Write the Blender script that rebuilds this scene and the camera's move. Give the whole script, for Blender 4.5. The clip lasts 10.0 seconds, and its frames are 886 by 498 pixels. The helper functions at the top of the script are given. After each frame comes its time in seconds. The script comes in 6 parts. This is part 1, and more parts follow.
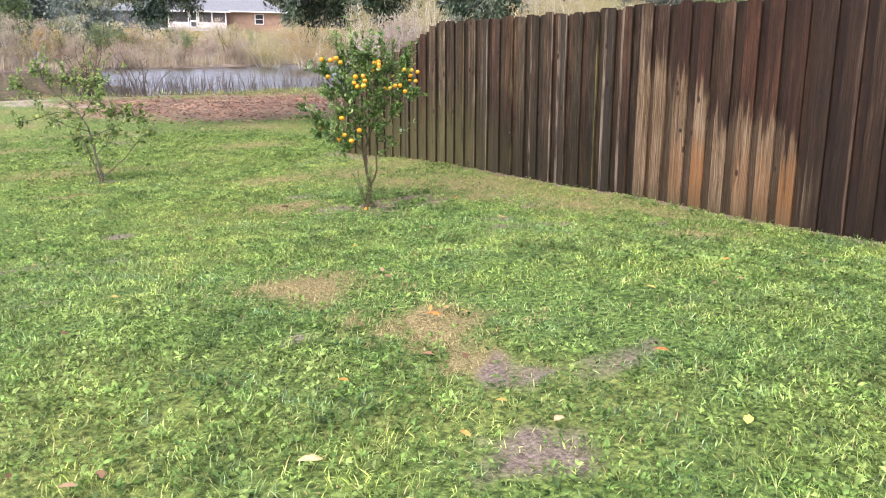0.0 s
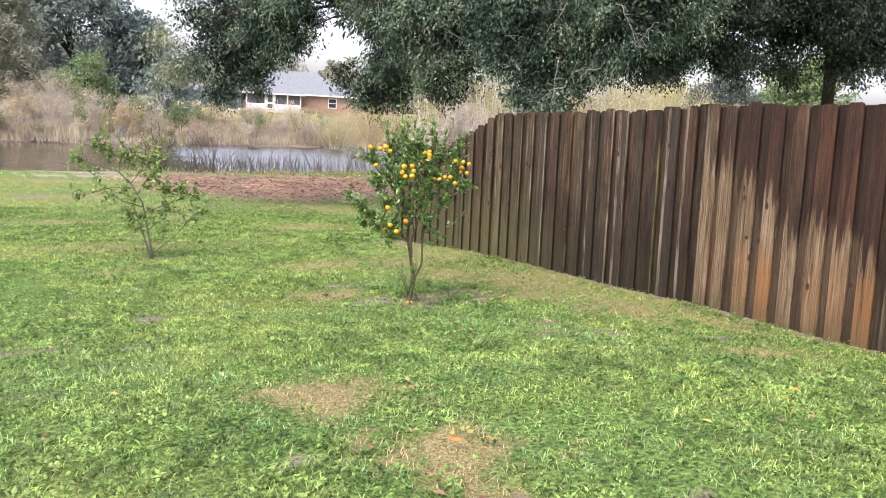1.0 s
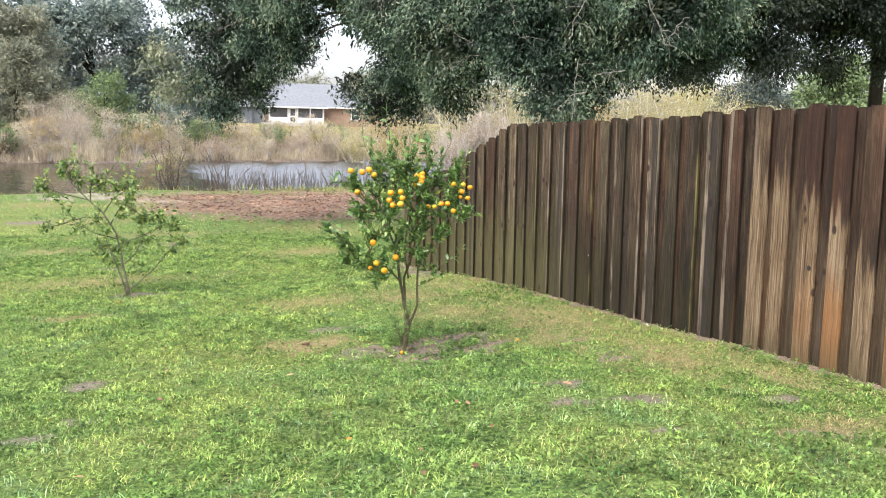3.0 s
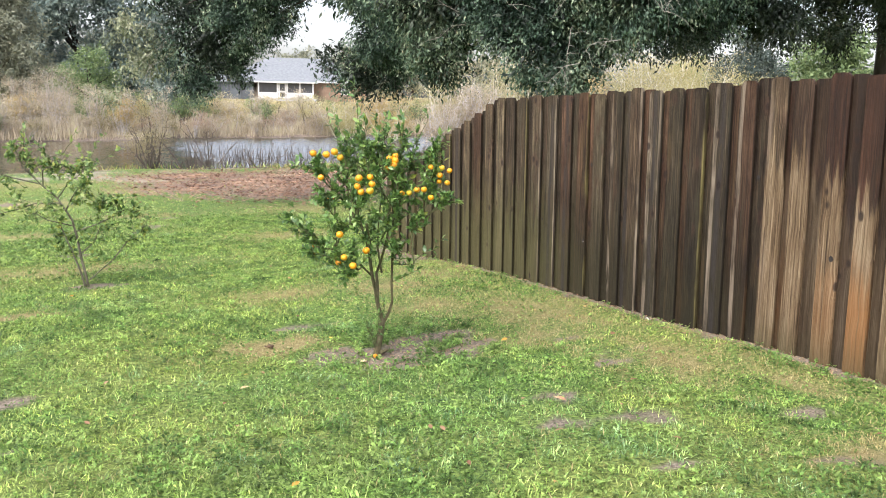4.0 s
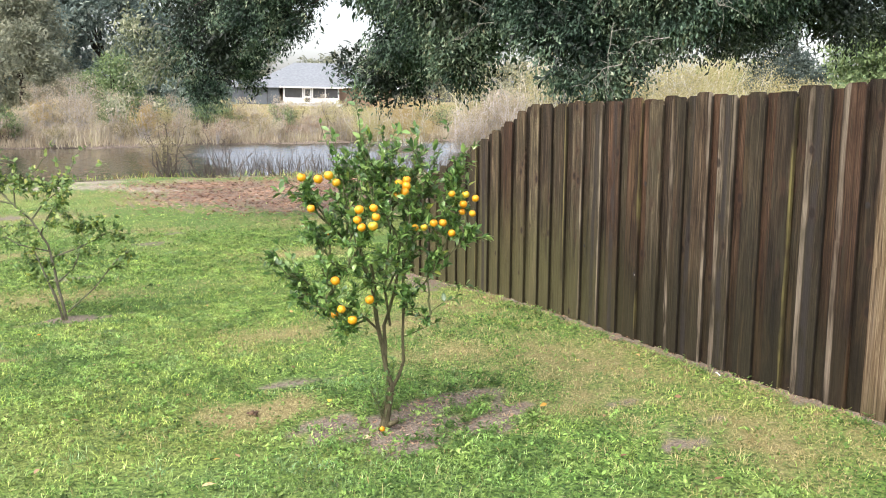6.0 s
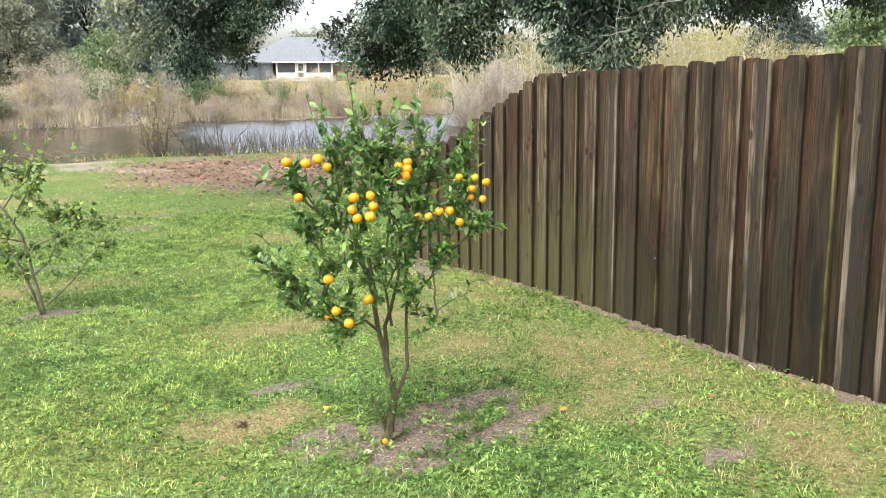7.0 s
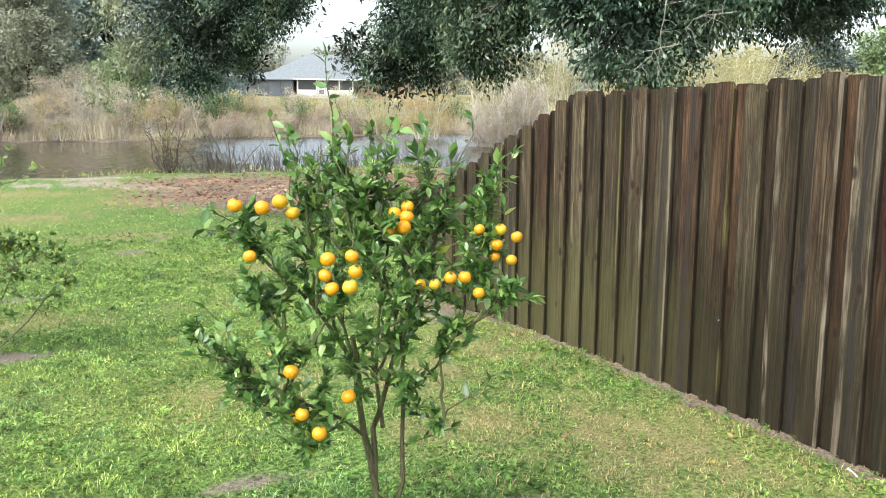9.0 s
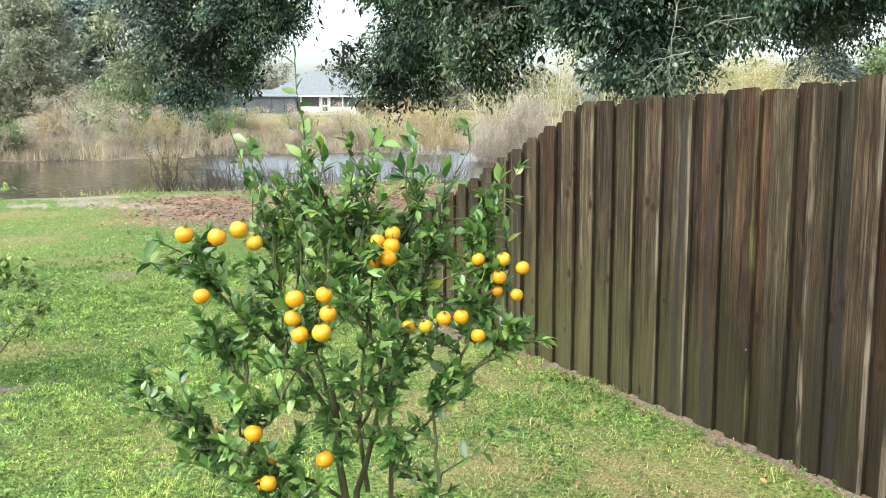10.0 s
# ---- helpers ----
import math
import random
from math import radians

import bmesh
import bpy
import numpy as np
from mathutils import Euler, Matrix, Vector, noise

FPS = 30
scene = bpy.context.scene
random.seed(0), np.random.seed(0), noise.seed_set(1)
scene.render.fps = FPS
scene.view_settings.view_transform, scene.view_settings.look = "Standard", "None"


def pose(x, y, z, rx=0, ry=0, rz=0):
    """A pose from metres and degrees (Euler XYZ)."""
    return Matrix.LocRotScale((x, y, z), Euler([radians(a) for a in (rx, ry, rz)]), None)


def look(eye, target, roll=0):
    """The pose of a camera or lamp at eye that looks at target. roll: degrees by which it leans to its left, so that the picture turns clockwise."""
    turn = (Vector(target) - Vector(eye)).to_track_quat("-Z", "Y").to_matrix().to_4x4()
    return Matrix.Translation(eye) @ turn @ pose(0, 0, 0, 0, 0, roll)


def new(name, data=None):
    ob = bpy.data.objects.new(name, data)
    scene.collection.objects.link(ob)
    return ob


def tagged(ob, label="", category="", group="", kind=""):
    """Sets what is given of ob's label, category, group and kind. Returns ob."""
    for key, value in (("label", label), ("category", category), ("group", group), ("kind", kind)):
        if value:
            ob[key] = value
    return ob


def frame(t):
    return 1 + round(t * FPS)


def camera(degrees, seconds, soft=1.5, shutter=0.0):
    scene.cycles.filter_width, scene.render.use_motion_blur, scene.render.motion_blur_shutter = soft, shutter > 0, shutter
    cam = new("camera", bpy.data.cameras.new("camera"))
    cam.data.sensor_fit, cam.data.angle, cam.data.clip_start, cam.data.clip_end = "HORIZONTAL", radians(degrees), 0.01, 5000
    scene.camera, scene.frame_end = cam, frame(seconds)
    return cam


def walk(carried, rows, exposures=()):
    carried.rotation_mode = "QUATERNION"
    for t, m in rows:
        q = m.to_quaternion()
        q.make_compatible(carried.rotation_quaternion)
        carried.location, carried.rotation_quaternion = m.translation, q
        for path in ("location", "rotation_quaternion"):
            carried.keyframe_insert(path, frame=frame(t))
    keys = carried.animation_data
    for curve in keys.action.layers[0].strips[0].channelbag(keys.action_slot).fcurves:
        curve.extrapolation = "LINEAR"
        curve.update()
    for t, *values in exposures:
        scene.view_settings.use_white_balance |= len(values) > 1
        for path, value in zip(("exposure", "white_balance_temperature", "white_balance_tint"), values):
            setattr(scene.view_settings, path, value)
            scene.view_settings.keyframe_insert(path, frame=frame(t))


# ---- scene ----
cam = camera(56.5, 10.0, soft=1.0)
PATH = [
    (0, (0.624, -0.274, 1.391), (1.731, 1.311, 0.876), 1.0),
    (0.5, (0.746, -0.178, 1.403), (1.787, 1.494, 1.056), 1.1),
    (1, (0.94, -0.016, 1.416), (1.943, 1.685, 1.098), 3.2),
    (1.4, (1.084, 0.146, 1.395), (2.052, 1.871, 1.1), 2.2),
    (1.5, (1.118, 0.201, 1.396), (2.12, 1.91, 1.121), 2.4),
    (2, (1.312, 0.441, 1.406), (2.36, 2.126, 1.154), 0.2),
    (2.5, (1.55, 0.577, 1.423), (2.5, 2.324, 1.208), 2.7),
    (2.7, (1.643, 0.716, 1.444), (2.586, 2.459, 1.173), 2.6),
    (3.8, (2.024, 1.36, 1.482), (2.988, 3.078, 1.139), -0.5),
    (4, (2.16, 1.472, 1.476), (3.115, 3.192, 1.116), 1.2),
    (4.5, (2.288, 1.794, 1.484), (3.241, 3.525, 1.177), 1.2),
    (5, (2.429, 2.104, 1.502), (3.391, 3.821, 1.147), -0.3),
    (5.2, (2.482, 2.192, 1.509), (3.405, 3.936, 1.183), 0.5),
    (6.3, (2.79, 2.632, 1.492), (3.68, 4.386, 1.133), 0.7),
    (6.5, (2.813, 2.747, 1.497), (3.707, 4.505, 1.165), -0.6),
    (7, (2.922, 2.96, 1.485), (3.822, 4.697, 1.071), -0.1),
    (7.5, (3.094, 3.213, 1.495), (3.924, 4.975, 1.04), 2.0),
    (8, (3.181, 3.437, 1.47), (4.064, 5.181, 1.05), 1.3),
    (8.5, (3.289, 3.69, 1.47), (4.198, 5.417, 1.031), -0.8),
    (9, (3.428, 3.905, 1.459), (4.294, 5.669, 1.09), 0.9),
    (9.5, (3.533, 4.064, 1.456), (4.379, 5.823, 1.019), 1.2),
    (10, (3.643, 4.265, 1.433), (4.501, 6.041, 1.1), 0.3),
]
walk(cam, [(t, look(eye, target, roll)) for t, eye, target, roll in PATH],
     exposures=[(0.0, 1.63, 6380, 24), (2.0, 1.74, 6400, 17), (5.0, 1.72, 6450, 14), (7.0, 1.76, 6500, 11), (8.4, 1.72, 6370, 6), (10.0, 1.80, 6330, 4)])

# ---- light: a bright overcast sky with a very soft sun ----
SUN_ELEV, SUN_AZ = 50.0, 245.0          # degrees; azimuth clockwise from +y
world = bpy.data.worlds.new("overcast_sky")
scene.world = world
world.use_nodes = True
wn, wl = world.node_tree.nodes, world.node_tree.links
sky = wn.new("ShaderNodeTexSky")
sky.sky_type = "NISHITA"
sky.sun_disc = False
sky.sun_elevation = radians(SUN_ELEV)
sky.sun_rotation = radians(SUN_AZ)
sky.air_density, sky.dust_density, sky.ozone_density = 1.0, 4.0, 1.0
veil = wn.new("ShaderNodeHueSaturation")
veil.inputs["Saturation"].default_value = 0.5
wl.new(sky.outputs[0], veil.inputs["Color"])
wl.new(veil.outputs[0], wn["Background"].inputs[0])
wn["Background"].inputs[1].default_value = 0.15
sun = new("sun", bpy.data.lights.new("sun", "SUN"))
sun.data.energy, sun.data.angle, sun.data.color = 0.5, radians(30), (1.0, 0.98, 0.95)
az, el = radians(SUN_AZ), radians(SUN_ELEV)
sun.matrix_world = look((math.sin(az) * math.cos(el) * 50, math.cos(az) * math.cos(el) * 50, math.sin(el) * 50), (0, 0, 0))

# ---- materials ----


class Nodes:
    """A small wrapper to write node materials in few lines."""

    def __init__(self, name):
        self.mat = bpy.data.materials.new(name)
        self.mat.use_nodes = True
        self.nt = self.mat.node_tree
        self.bsdf = self.nt.nodes["Principled BSDF"]
        self.out = self.nt.nodes["Material Output"]

    def add(self, kind, **values):
        n = self.nt.nodes.new(kind)
        for k, v in values.items():
            if k == "ins":
                for key, val in v.items():
                    self.put(n.inputs[key], val)
            elif k == "op":
                n.operation = v
            elif k == "blend":
                n.blend_type = v
            elif k == "attr":
                n.attribute_name = v
            elif k == "own":
                n.attribute_type, n.attribute_name = "OBJECT", v
        return n

    def put(self, socket, val):
        if isinstance(val, bpy.types.NodeSocket):
            self.nt.links.new(val, socket)
        else:
            socket.default_value = val

    def math(self, op, a, b=0.0, clamp=False):
        n = self.add("ShaderNodeMath", op=op, ins={0: a, 1: b})
        n.use_clamp = clamp
        return n.outputs[0]

    def step(self, x, lo, hi, to0=0.0, to1=1.0):
        n = self.add("ShaderNodeMapRange", ins={0: x, 1: lo, 2: hi, 3: to0, 4: to1})
        n.interpolation_type = "SMOOTHSTEP"
        return n.outputs[0]

    def position(self):
        return self.add("ShaderNodeNewGeometry").outputs["Position"]

    def coords(self, which="Object"):
        return self.add("ShaderNodeTexCoord").outputs[which]

    def scaled(self, vec, s, shift=None):
        n = self.add("ShaderNodeMapping", ins={0: vec, 3: s})
        if shift is not None:
            self.put(n.inputs[1], shift)
        return n.outputs[0]

    def noise(self, vec, scale, detail=4.0, rough=0.55, distort=0.0):
        n = self.add("ShaderNodeTexNoise", ins={"Vector": vec, "Scale": scale, "Detail": detail, "Roughness": rough, "Distortion": distort})
        return n.outputs[0]

    def ramp(self, x, stops):
        n = self.add("ShaderNodeValToRGB", ins={0: x})
        e = n.color_ramp.elements
        while len(e) < len(stops):
            e.new(0.5)
        for el_, (p, c) in zip(e, stops):
            el_.position, el_.color = p, (*c, 1)
        return n.outputs[0]

    def mix(self, fac, a, b, blend="MIX"):
        n = self.add("ShaderNodeMixRGB", blend=blend, ins={0: fac})
        for i, v in ((1, a), (2, b)):
            self.put(n.inputs[i], (*v, 1) if isinstance(v, tuple) else v)
        return n.outputs[0]

    def bump(self, height, strength, dist):
        return self.add("ShaderNodeBump", ins={"Strength": strength, "Distance": dist, "Height": height}).outputs[0]

    def done(self, color, rough=0.6, normal=None, spec=0.5, translucent=0.0, tcolor=None):
        self.put(self.bsdf.inputs["Base Color"], (*color, 1) if isinstance(color, tuple) else color)
        self.put(self.bsdf.inputs["Roughness"], rough)
        self.put(self.bsdf.inputs["Specular IOR Level"], spec)
        if normal is not None:
            self.put(self.bsdf.inputs["Normal"], normal)
        if translucent:
            tr = self.add("ShaderNodeBsdfTranslucent")
            self.put(tr.inputs[0], tcolor if tcolor is not None else color)
            mx = self.add("ShaderNodeMixShader", ins={0: translucent, 1: self.bsdf.outputs[0], 2: tr.outputs[0]})
            self.nt.links.new(mx.outputs[0], self.out.inputs[0])
        return self.mat


def leaf_material(name, stops, rough=0.45, translucent=0.25, spec=0.4, patch=0.0, tufts=0.0):
    """Leaves whose colour varies leaf by leaf and over larger clumps."""
    n = Nodes(name)
    r = n.add("ShaderNodeNewGeometry").outputs["Random Per Island"]
    if patch:
        big = n.noise(n.position(), patch, 2.0)
        small = n.noise(n.position(), patch * 3.7, 2.0)
        r = n.math("ADD", n.math("MULTIPLY", r, 0.36), n.math("ADD", n.math("MULTIPLY", n.step(big, 0.4, 0.6), 0.38), n.math("MULTIPLY", n.step(small, 0.4, 0.62), 0.26)))
    c = n.ramp(r, stops)
    if tufts:
        # random tuft tones that also put the shade between tufts into the colour
        t = n.math("MULTIPLY", n.step(n.noise(n.position(), tufts, 3.0, 0.6), 0.36, 0.64, 0.6, 1.32), n.step(n.noise(n.position(), tufts * 3.3, 2.0, 0.6), 0.36, 0.64, 0.66, 1.26))
        t = n.math("MULTIPLY", t, n.step(n.noise(n.scaled(n.position(), (4.5, 3.0, 4.5)), 1.0, 4.0, 0.7), 0.38, 0.62, 0.78, 1.24))
        c = n.mix(1.0, c, n.add("ShaderNodeCombineXYZ", ins={0: t, 1: t, 2: t}).outputs[0], "MULTIPLY")
    return n.done(c, rough, spec=spec, translucent=translucent)


def bark_material(name, dark, light, scale=9.0, moss=None):
    n = Nodes(name)
    p = n.scaled(n.position(), (scale, scale, scale * 0.25))
    a = n.noise(p, 1.0, 6.0, 0.65, 0.6)
    b = n.noise(n.position(), 2.3, 3.0)
    c = n.ramp(a, [(0.3, dark), (0.7, light)])
    if moss:
        c = n.mix(n.step(b, 0.48, 0.68), c, moss)
    return n.done(c, 0.85, n.bump(a, 0.8, 0.02), spec=0.2)


def plain_material(name, color, rough=0.6, vary=0.12, scale=3.0, metal=0.0):
    n = Nodes(name)
    a = n.noise(n.position(), scale, 4.0)
    c = n.mix(n.step(a, 0.3, 0.7), tuple(v * (1 - vary) for v in color), tuple(min(1, v * (1 + vary)) for v in color))
    n.bsdf.inputs["Metallic"].default_value = metal
    return n.done(c, rough)


def ground_material():
    n = Nodes("ground_soil_and_turf")
    p = n.position()
    fine = n.noise(p, 38.0, 5.0, 0.65)
    mid = n.noise(p, 5.0, 4.0)
    big = n.noise(p, 0.45, 3.0)
    grass = n.ramp(fine, [(0.36, (0.023, 0.042, 0.011)), (0.5, (0.085, 0.15, 0.036)), (0.64, (0.2, 0.295, 0.07))])
    grass = n.mix(n.step(big, 0.42, 0.62), grass, n.ramp(fine, [(0.37, (0.05, 0.07, 0.018)), (0.63, (0.24, 0.295, 0.08))]))
    soil = n.ramp(n.noise(p, 60.0, 6.0, 0.7), [(0.36, (0.092, 0.070, 0.053)), (0.5, (0.178, 0.144, 0.114)), (0.64, (0.29, 0.245, 0.198))])
    straw = n.ramp(n.noise(p, 75.0, 5.0, 0.7), [(0.36, (0.09, 0.075, 0.031)), (0.5, (0.225, 0.190, 0.085)), (0.64, (0.37, 0.32, 0.158))])
    litter = n.ramp(n.noise(p, 22.0, 6.0, 0.75), [(0.37, (0.075, 0.053, 0.04)), (0.5, (0.18, 0.13, 0.098)), (0.63, (0.34, 0.27, 0.21))])
    sand = n.ramp(n.noise(p, 14.0, 5.0, 0.7), [(0.3, (0.16, 0.13, 0.09)), (0.7, (0.4, 0.35, 0.28))])
    edge = n.math("MULTIPLY", n.math("SUBTRACT", n.math("ADD", n.math("MULTIPLY", mid, 0.6), n.math("MULTIPLY", fine, 0.4)), 0.5), 1.6)

    def mask(name, soft=0.25):
        a = n.add("ShaderNodeAttribute", attr=name).outputs["Fac"]
        return n.step(n.math("ADD", a, n.math("MULTIPLY", edge, n.math("MULTIPLY", a, n.math("SUBTRACT", 1.6, a)))), 0.5 - soft, 0.5 + soft)

    c = n.mix(mask("straw"), grass, straw)
    c = n.mix(mask("sand"), c, sand)
    c = n.mix(mask("litter"), c, litter)
    c = n.mix(mask("soil"), c, soil)
    h = n.math("ADD", n.math("MULTIPLY", fine, 0.6), mid)
    return n.done(c, 0.95, n.bump(h, 0.7, 0.04), spec=0.15)


def blade_material():
    n = Nodes("grass_blade")
    r = n.add("ShaderNodeNewGeometry").outputs["Random Per Island"]
    p = n.position()
    big = n.noise(p, 0.55, 4.0, 0.65)
    mid = n.noise(p, 3.2, 3.0)
    green = n.ramp(r, [(0.0, (0.0440, 0.0900, 0.0260)), (0.35, (0.1270, 0.2320, 0.0600)), (0.7, (0.2080, 0.3300, 0.0930)), (1.0, (0.2850, 0.3850, 0.1400))])
    lime = n.ramp(r, [(0.0, (0.1000, 0.1560, 0.0270)), (0.5, (0.3080, 0.4180, 0.0760)), (1.0, (0.4300, 0.5050, 0.1380))])
    cool = n.ramp(r, [(0.0, (0.035, 0.088, 0.035)), (0.5, (0.112, 0.236, 0.088)), (1.0, (0.260, 0.389, 0.212))])
    far = n.step(n.add("ShaderNodeSeparateXYZ", ins={0: p}).outputs[1], 5.5, 9.5, -0.02, 0.12)
    c = n.mix(n.step(n.math("ADD", big, far), 0.4, 0.58), green, lime)
    c = n.mix(n.math("MULTIPLY", n.step(mid, 0.5, 0.66), 0.8), c, cool)
    # mottling as colour: tufts of differing tone and the shade among them
    tuft = n.math("MULTIPLY", n.step(n.noise(p, 9.0, 3.0, 0.6), 0.36, 0.64, 0.6, 1.44), n.step(n.noise(p, 31.0, 2.0, 0.6), 0.36, 0.64, 0.66, 1.36))
    tuft = n.math("MULTIPLY", tuft, n.step(n.noise(n.scaled(p, (4.5, 3.0, 4.5)), 1.0, 4.0, 0.7), 0.38, 0.62, 0.74, 1.26))
    c = n.mix(1.0, c, n.add("ShaderNodeCombineXYZ", ins={0: tuft, 1: tuft, 2: n.math("MULTIPLY", tuft, 1.06)}).outputs[0], "MULTIPLY")
    dry = n.ramp(r, [(0.0, (0.15, 0.120, 0.046)), (0.4, (0.33, 0.272, 0.112)), (1.0, (0.48, 0.42, 0.21))])
    d = n.add("ShaderNodeAttribute", attr="dry").outputs["Fac"]
    c = n.mix(n.step(n.math("SUBTRACT", d, n.math("MULTIPLY", n.math("FRACT", n.math("MULTIPLY", r, 7.3)), 0.9)), -0.04, 0.04), c, dry)
    return n.done(c, 0.5, spec=0.3, translucent=0.22)


def board_material():
    """Rain-weathered softwood. Each board carries its own tone, redness, stain and pale edges."""
    n = Nodes("weathered_fence_board")
    rnd = n.add("ShaderNodeObjectInfo").outputs["Random"]
    own = {k: n.add("ShaderNodeAttribute", own=k).outputs["Fac"] for k in ("tone", "red", "stain", "near_pale", "far_pale", "mossy", "dryable")}
    shift = n.add("ShaderNodeCombineXYZ", ins={0: n.math("MULTIPLY", rnd, 37.0), 1: n.math("MULTIPLY", rnd, 91.0), 2: n.math("MULTIPLY", rnd, 53.0)}).outputs[0]
    ob = n.coords("Object")
    across = n.add("ShaderNodeSeparateXYZ", ins={0: ob}).outputs[1]
    v = n.add("ShaderNodeVectorMath", op="ADD", ins={0: ob, 1: shift}).outputs[0]
    # knots bend the grain around them
    voronoi = n.add("ShaderNodeTexVoronoi", ins={"Vector": n.scaled(v, (2, 8.5, 9.0)), "Scale": 1.0})
    few = n.step(n.add("ShaderNodeSeparateColor", ins={0: voronoi.outputs["Color"]}).outputs[0], 0.5, 0.48)
    cells = n.math("ADD", voronoi.outputs["Distance"], few)
    near_knot = n.step(cells, 0.6, 0.1)
    knot = n.step(cells, 0.21, 0.1)
    bent_v = n.add("ShaderNodeVectorMath", op="ADD", ins={0: v, 1: n.add("ShaderNodeCombineXYZ", ins={0: 0.0, 1: n.math("MULTIPLY", near_knot, 0.011), 2: 0.0}).outputs[0]}).outputs[0]
    grain = n.noise(n.scaled(bent_v, (25, 85, 2.6)), 1.0, 6.0, 0.62, 1.0)
    fine = n.noise(n.scaled(bent_v, (120, 420, 7.0)), 1.0, 2.0, 0.6)
    streak = n.noise(n.scaled(bent_v, (6, 24, 1.5)), 1.0, 4.0, 0.6, 0.9)
    blotch = n.noise(n.scaled(v, (5, 9, 4.0)), 1.0, 5.0, 0.64, 0.6)
    g = n.math("ADD", n.math("MULTIPLY", grain, 0.36), n.math("ADD", n.math("MULTIPLY", fine, 0.26), n.math("ADD", n.math("MULTIPLY", streak, 0.2), n.math("MULTIPLY", blotch, 0.18))))
    wp = n.add("ShaderNodeSeparateXYZ", ins={0: n.position()}).outputs
    grey = n.ramp(g, [(0.405, (0.0126, 0.0090, 0.0048)), (0.462, (0.0302, 0.0220, 0.0117)), (0.515, (0.0533, 0.0402, 0.0228)), (0.585, (0.1185, 0.0946, 0.0600))])
    brown = n.ramp(g, [(0.405, (0.0089, 0.0053, 0.0030)), (0.462, (0.0213, 0.0134, 0.0074)), (0.515, (0.0383, 0.0256, 0.0147)), (0.585, (0.0819, 0.0586, 0.0357))])
    red = n.ramp(g, [(0.405, (0.0117, 0.0050, 0.0027)), (0.462, (0.0295, 0.0137, 0.0070)), (0.515, (0.0505, 0.0252, 0.0130)), (0.585, (0.0955, 0.0542, 0.0316))])
    c = n.mix(n.step(n.math("ADD", rnd, n.math("MULTIPLY", n.math("SUBTRACT", blotch, 0.5), 1.8)), 0.42, 0.66), grey, brown)
    c = n.mix(n.step(n.math("ADD", own["red"], n.math("MULTIPLY", n.math("SUBTRACT", streak, 0.5), 1.9)), 0.3, 0.75, 0.0, 0.9), c, red)
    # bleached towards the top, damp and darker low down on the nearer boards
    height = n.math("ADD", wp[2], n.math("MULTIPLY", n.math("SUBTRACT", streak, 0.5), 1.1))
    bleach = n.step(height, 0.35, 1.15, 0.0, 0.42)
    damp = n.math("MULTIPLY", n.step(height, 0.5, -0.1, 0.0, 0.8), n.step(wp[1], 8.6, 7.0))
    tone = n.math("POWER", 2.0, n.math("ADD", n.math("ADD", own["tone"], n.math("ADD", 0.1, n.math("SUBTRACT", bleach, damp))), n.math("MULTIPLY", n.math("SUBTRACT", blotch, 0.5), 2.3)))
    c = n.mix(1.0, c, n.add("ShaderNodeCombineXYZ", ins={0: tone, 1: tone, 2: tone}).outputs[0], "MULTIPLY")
    hue = n.noise(n.scaled(v, (4, 13, 2.2)), 1.0, 4.0, 0.65, 0.4)
    c = n.mix(n.step(hue, 0.55, 0.68, 0.0, 0.5), c, n.mix(g, (0.020, 0.013, 0.004), (0.135, 0.088, 0.040)))
    c = n.mix(n.step(hue, 0.46, 0.34, 0.0, 0.6), c, n.mix(g, (0.006, 0.005, 0.003), (0.066, 0.058, 0.034)))
    # fine dark checks along the grain
    crack = n.step(n.noise(n.scaled(bent_v, (30, 210, 3.2)), 1.0, 2.0, 0.5, 0.5), 0.425, 0.36)
    c = n.mix(n.math("MULTIPLY", crack, 0.75), c, (0.012, 0.009, 0.006))
    # reddish resin around the knots
    c = n.mix(n.math("MULTIPLY", n.step(cells, 0.42, 0.12), 0.45), c, (0.055, 0.027, 0.017))
    # green algae low down on the boards, with an uneven edge
    algae = n.step(n.math("SUBTRACT", n.math("ADD", n.math("MULTIPLY", streak, 1.3), n.math("MULTIPLY", blotch, 0.8)), n.math("MULTIPLY", wp[2], 0.9)), 0.3, 1.15)
    c = n.mix(n.math("MULTIPLY", algae, n.step(wp[1], 6.2, 7.4, 0.5, 0.72)), c, n.mix(grain, n.mix(n.step(wp[1], 7.0, 8.4), (0.0115, 0.0095, 0.0042), (0.036, 0.034, 0.0105)), n.mix(n.step(wp[1], 7.0, 8.4), (0.031, 0.0265, 0.0100), (0.108, 0.102, 0.041))))
    # pale and mossy strips of sapwood along the edges of some boards
    wander = n.math("MULTIPLY", n.math("SUBTRACT", n.noise(n.scaled(v, (0.2, 0.2, 2.2)), 1.0, 3.0), 0.5), 0.06)
    sap = n.ramp(g, [(0.41, (0.0860, 0.0634, 0.0424)), (0.58, (0.2280, 0.1880, 0.1400))])
    moss = n.ramp(g, [(0.41, (0.0720, 0.0600, 0.0178)), (0.58, (0.1820, 0.1560, 0.0560))])
    near = n.math("MULTIPLY", n.step(n.math("SUBTRACT", wander, across), 0.040, 0.048), own["near_pale"])
    far = n.math("MULTIPLY", n.step(n.math("ADD", across, wander), 0.028, 0.038), own["far_pale"])
    moss_edge = n.math("MULTIPLY", n.step(n.math("SUBTRACT", wander, across), 0.047, 0.056), own["mossy"])
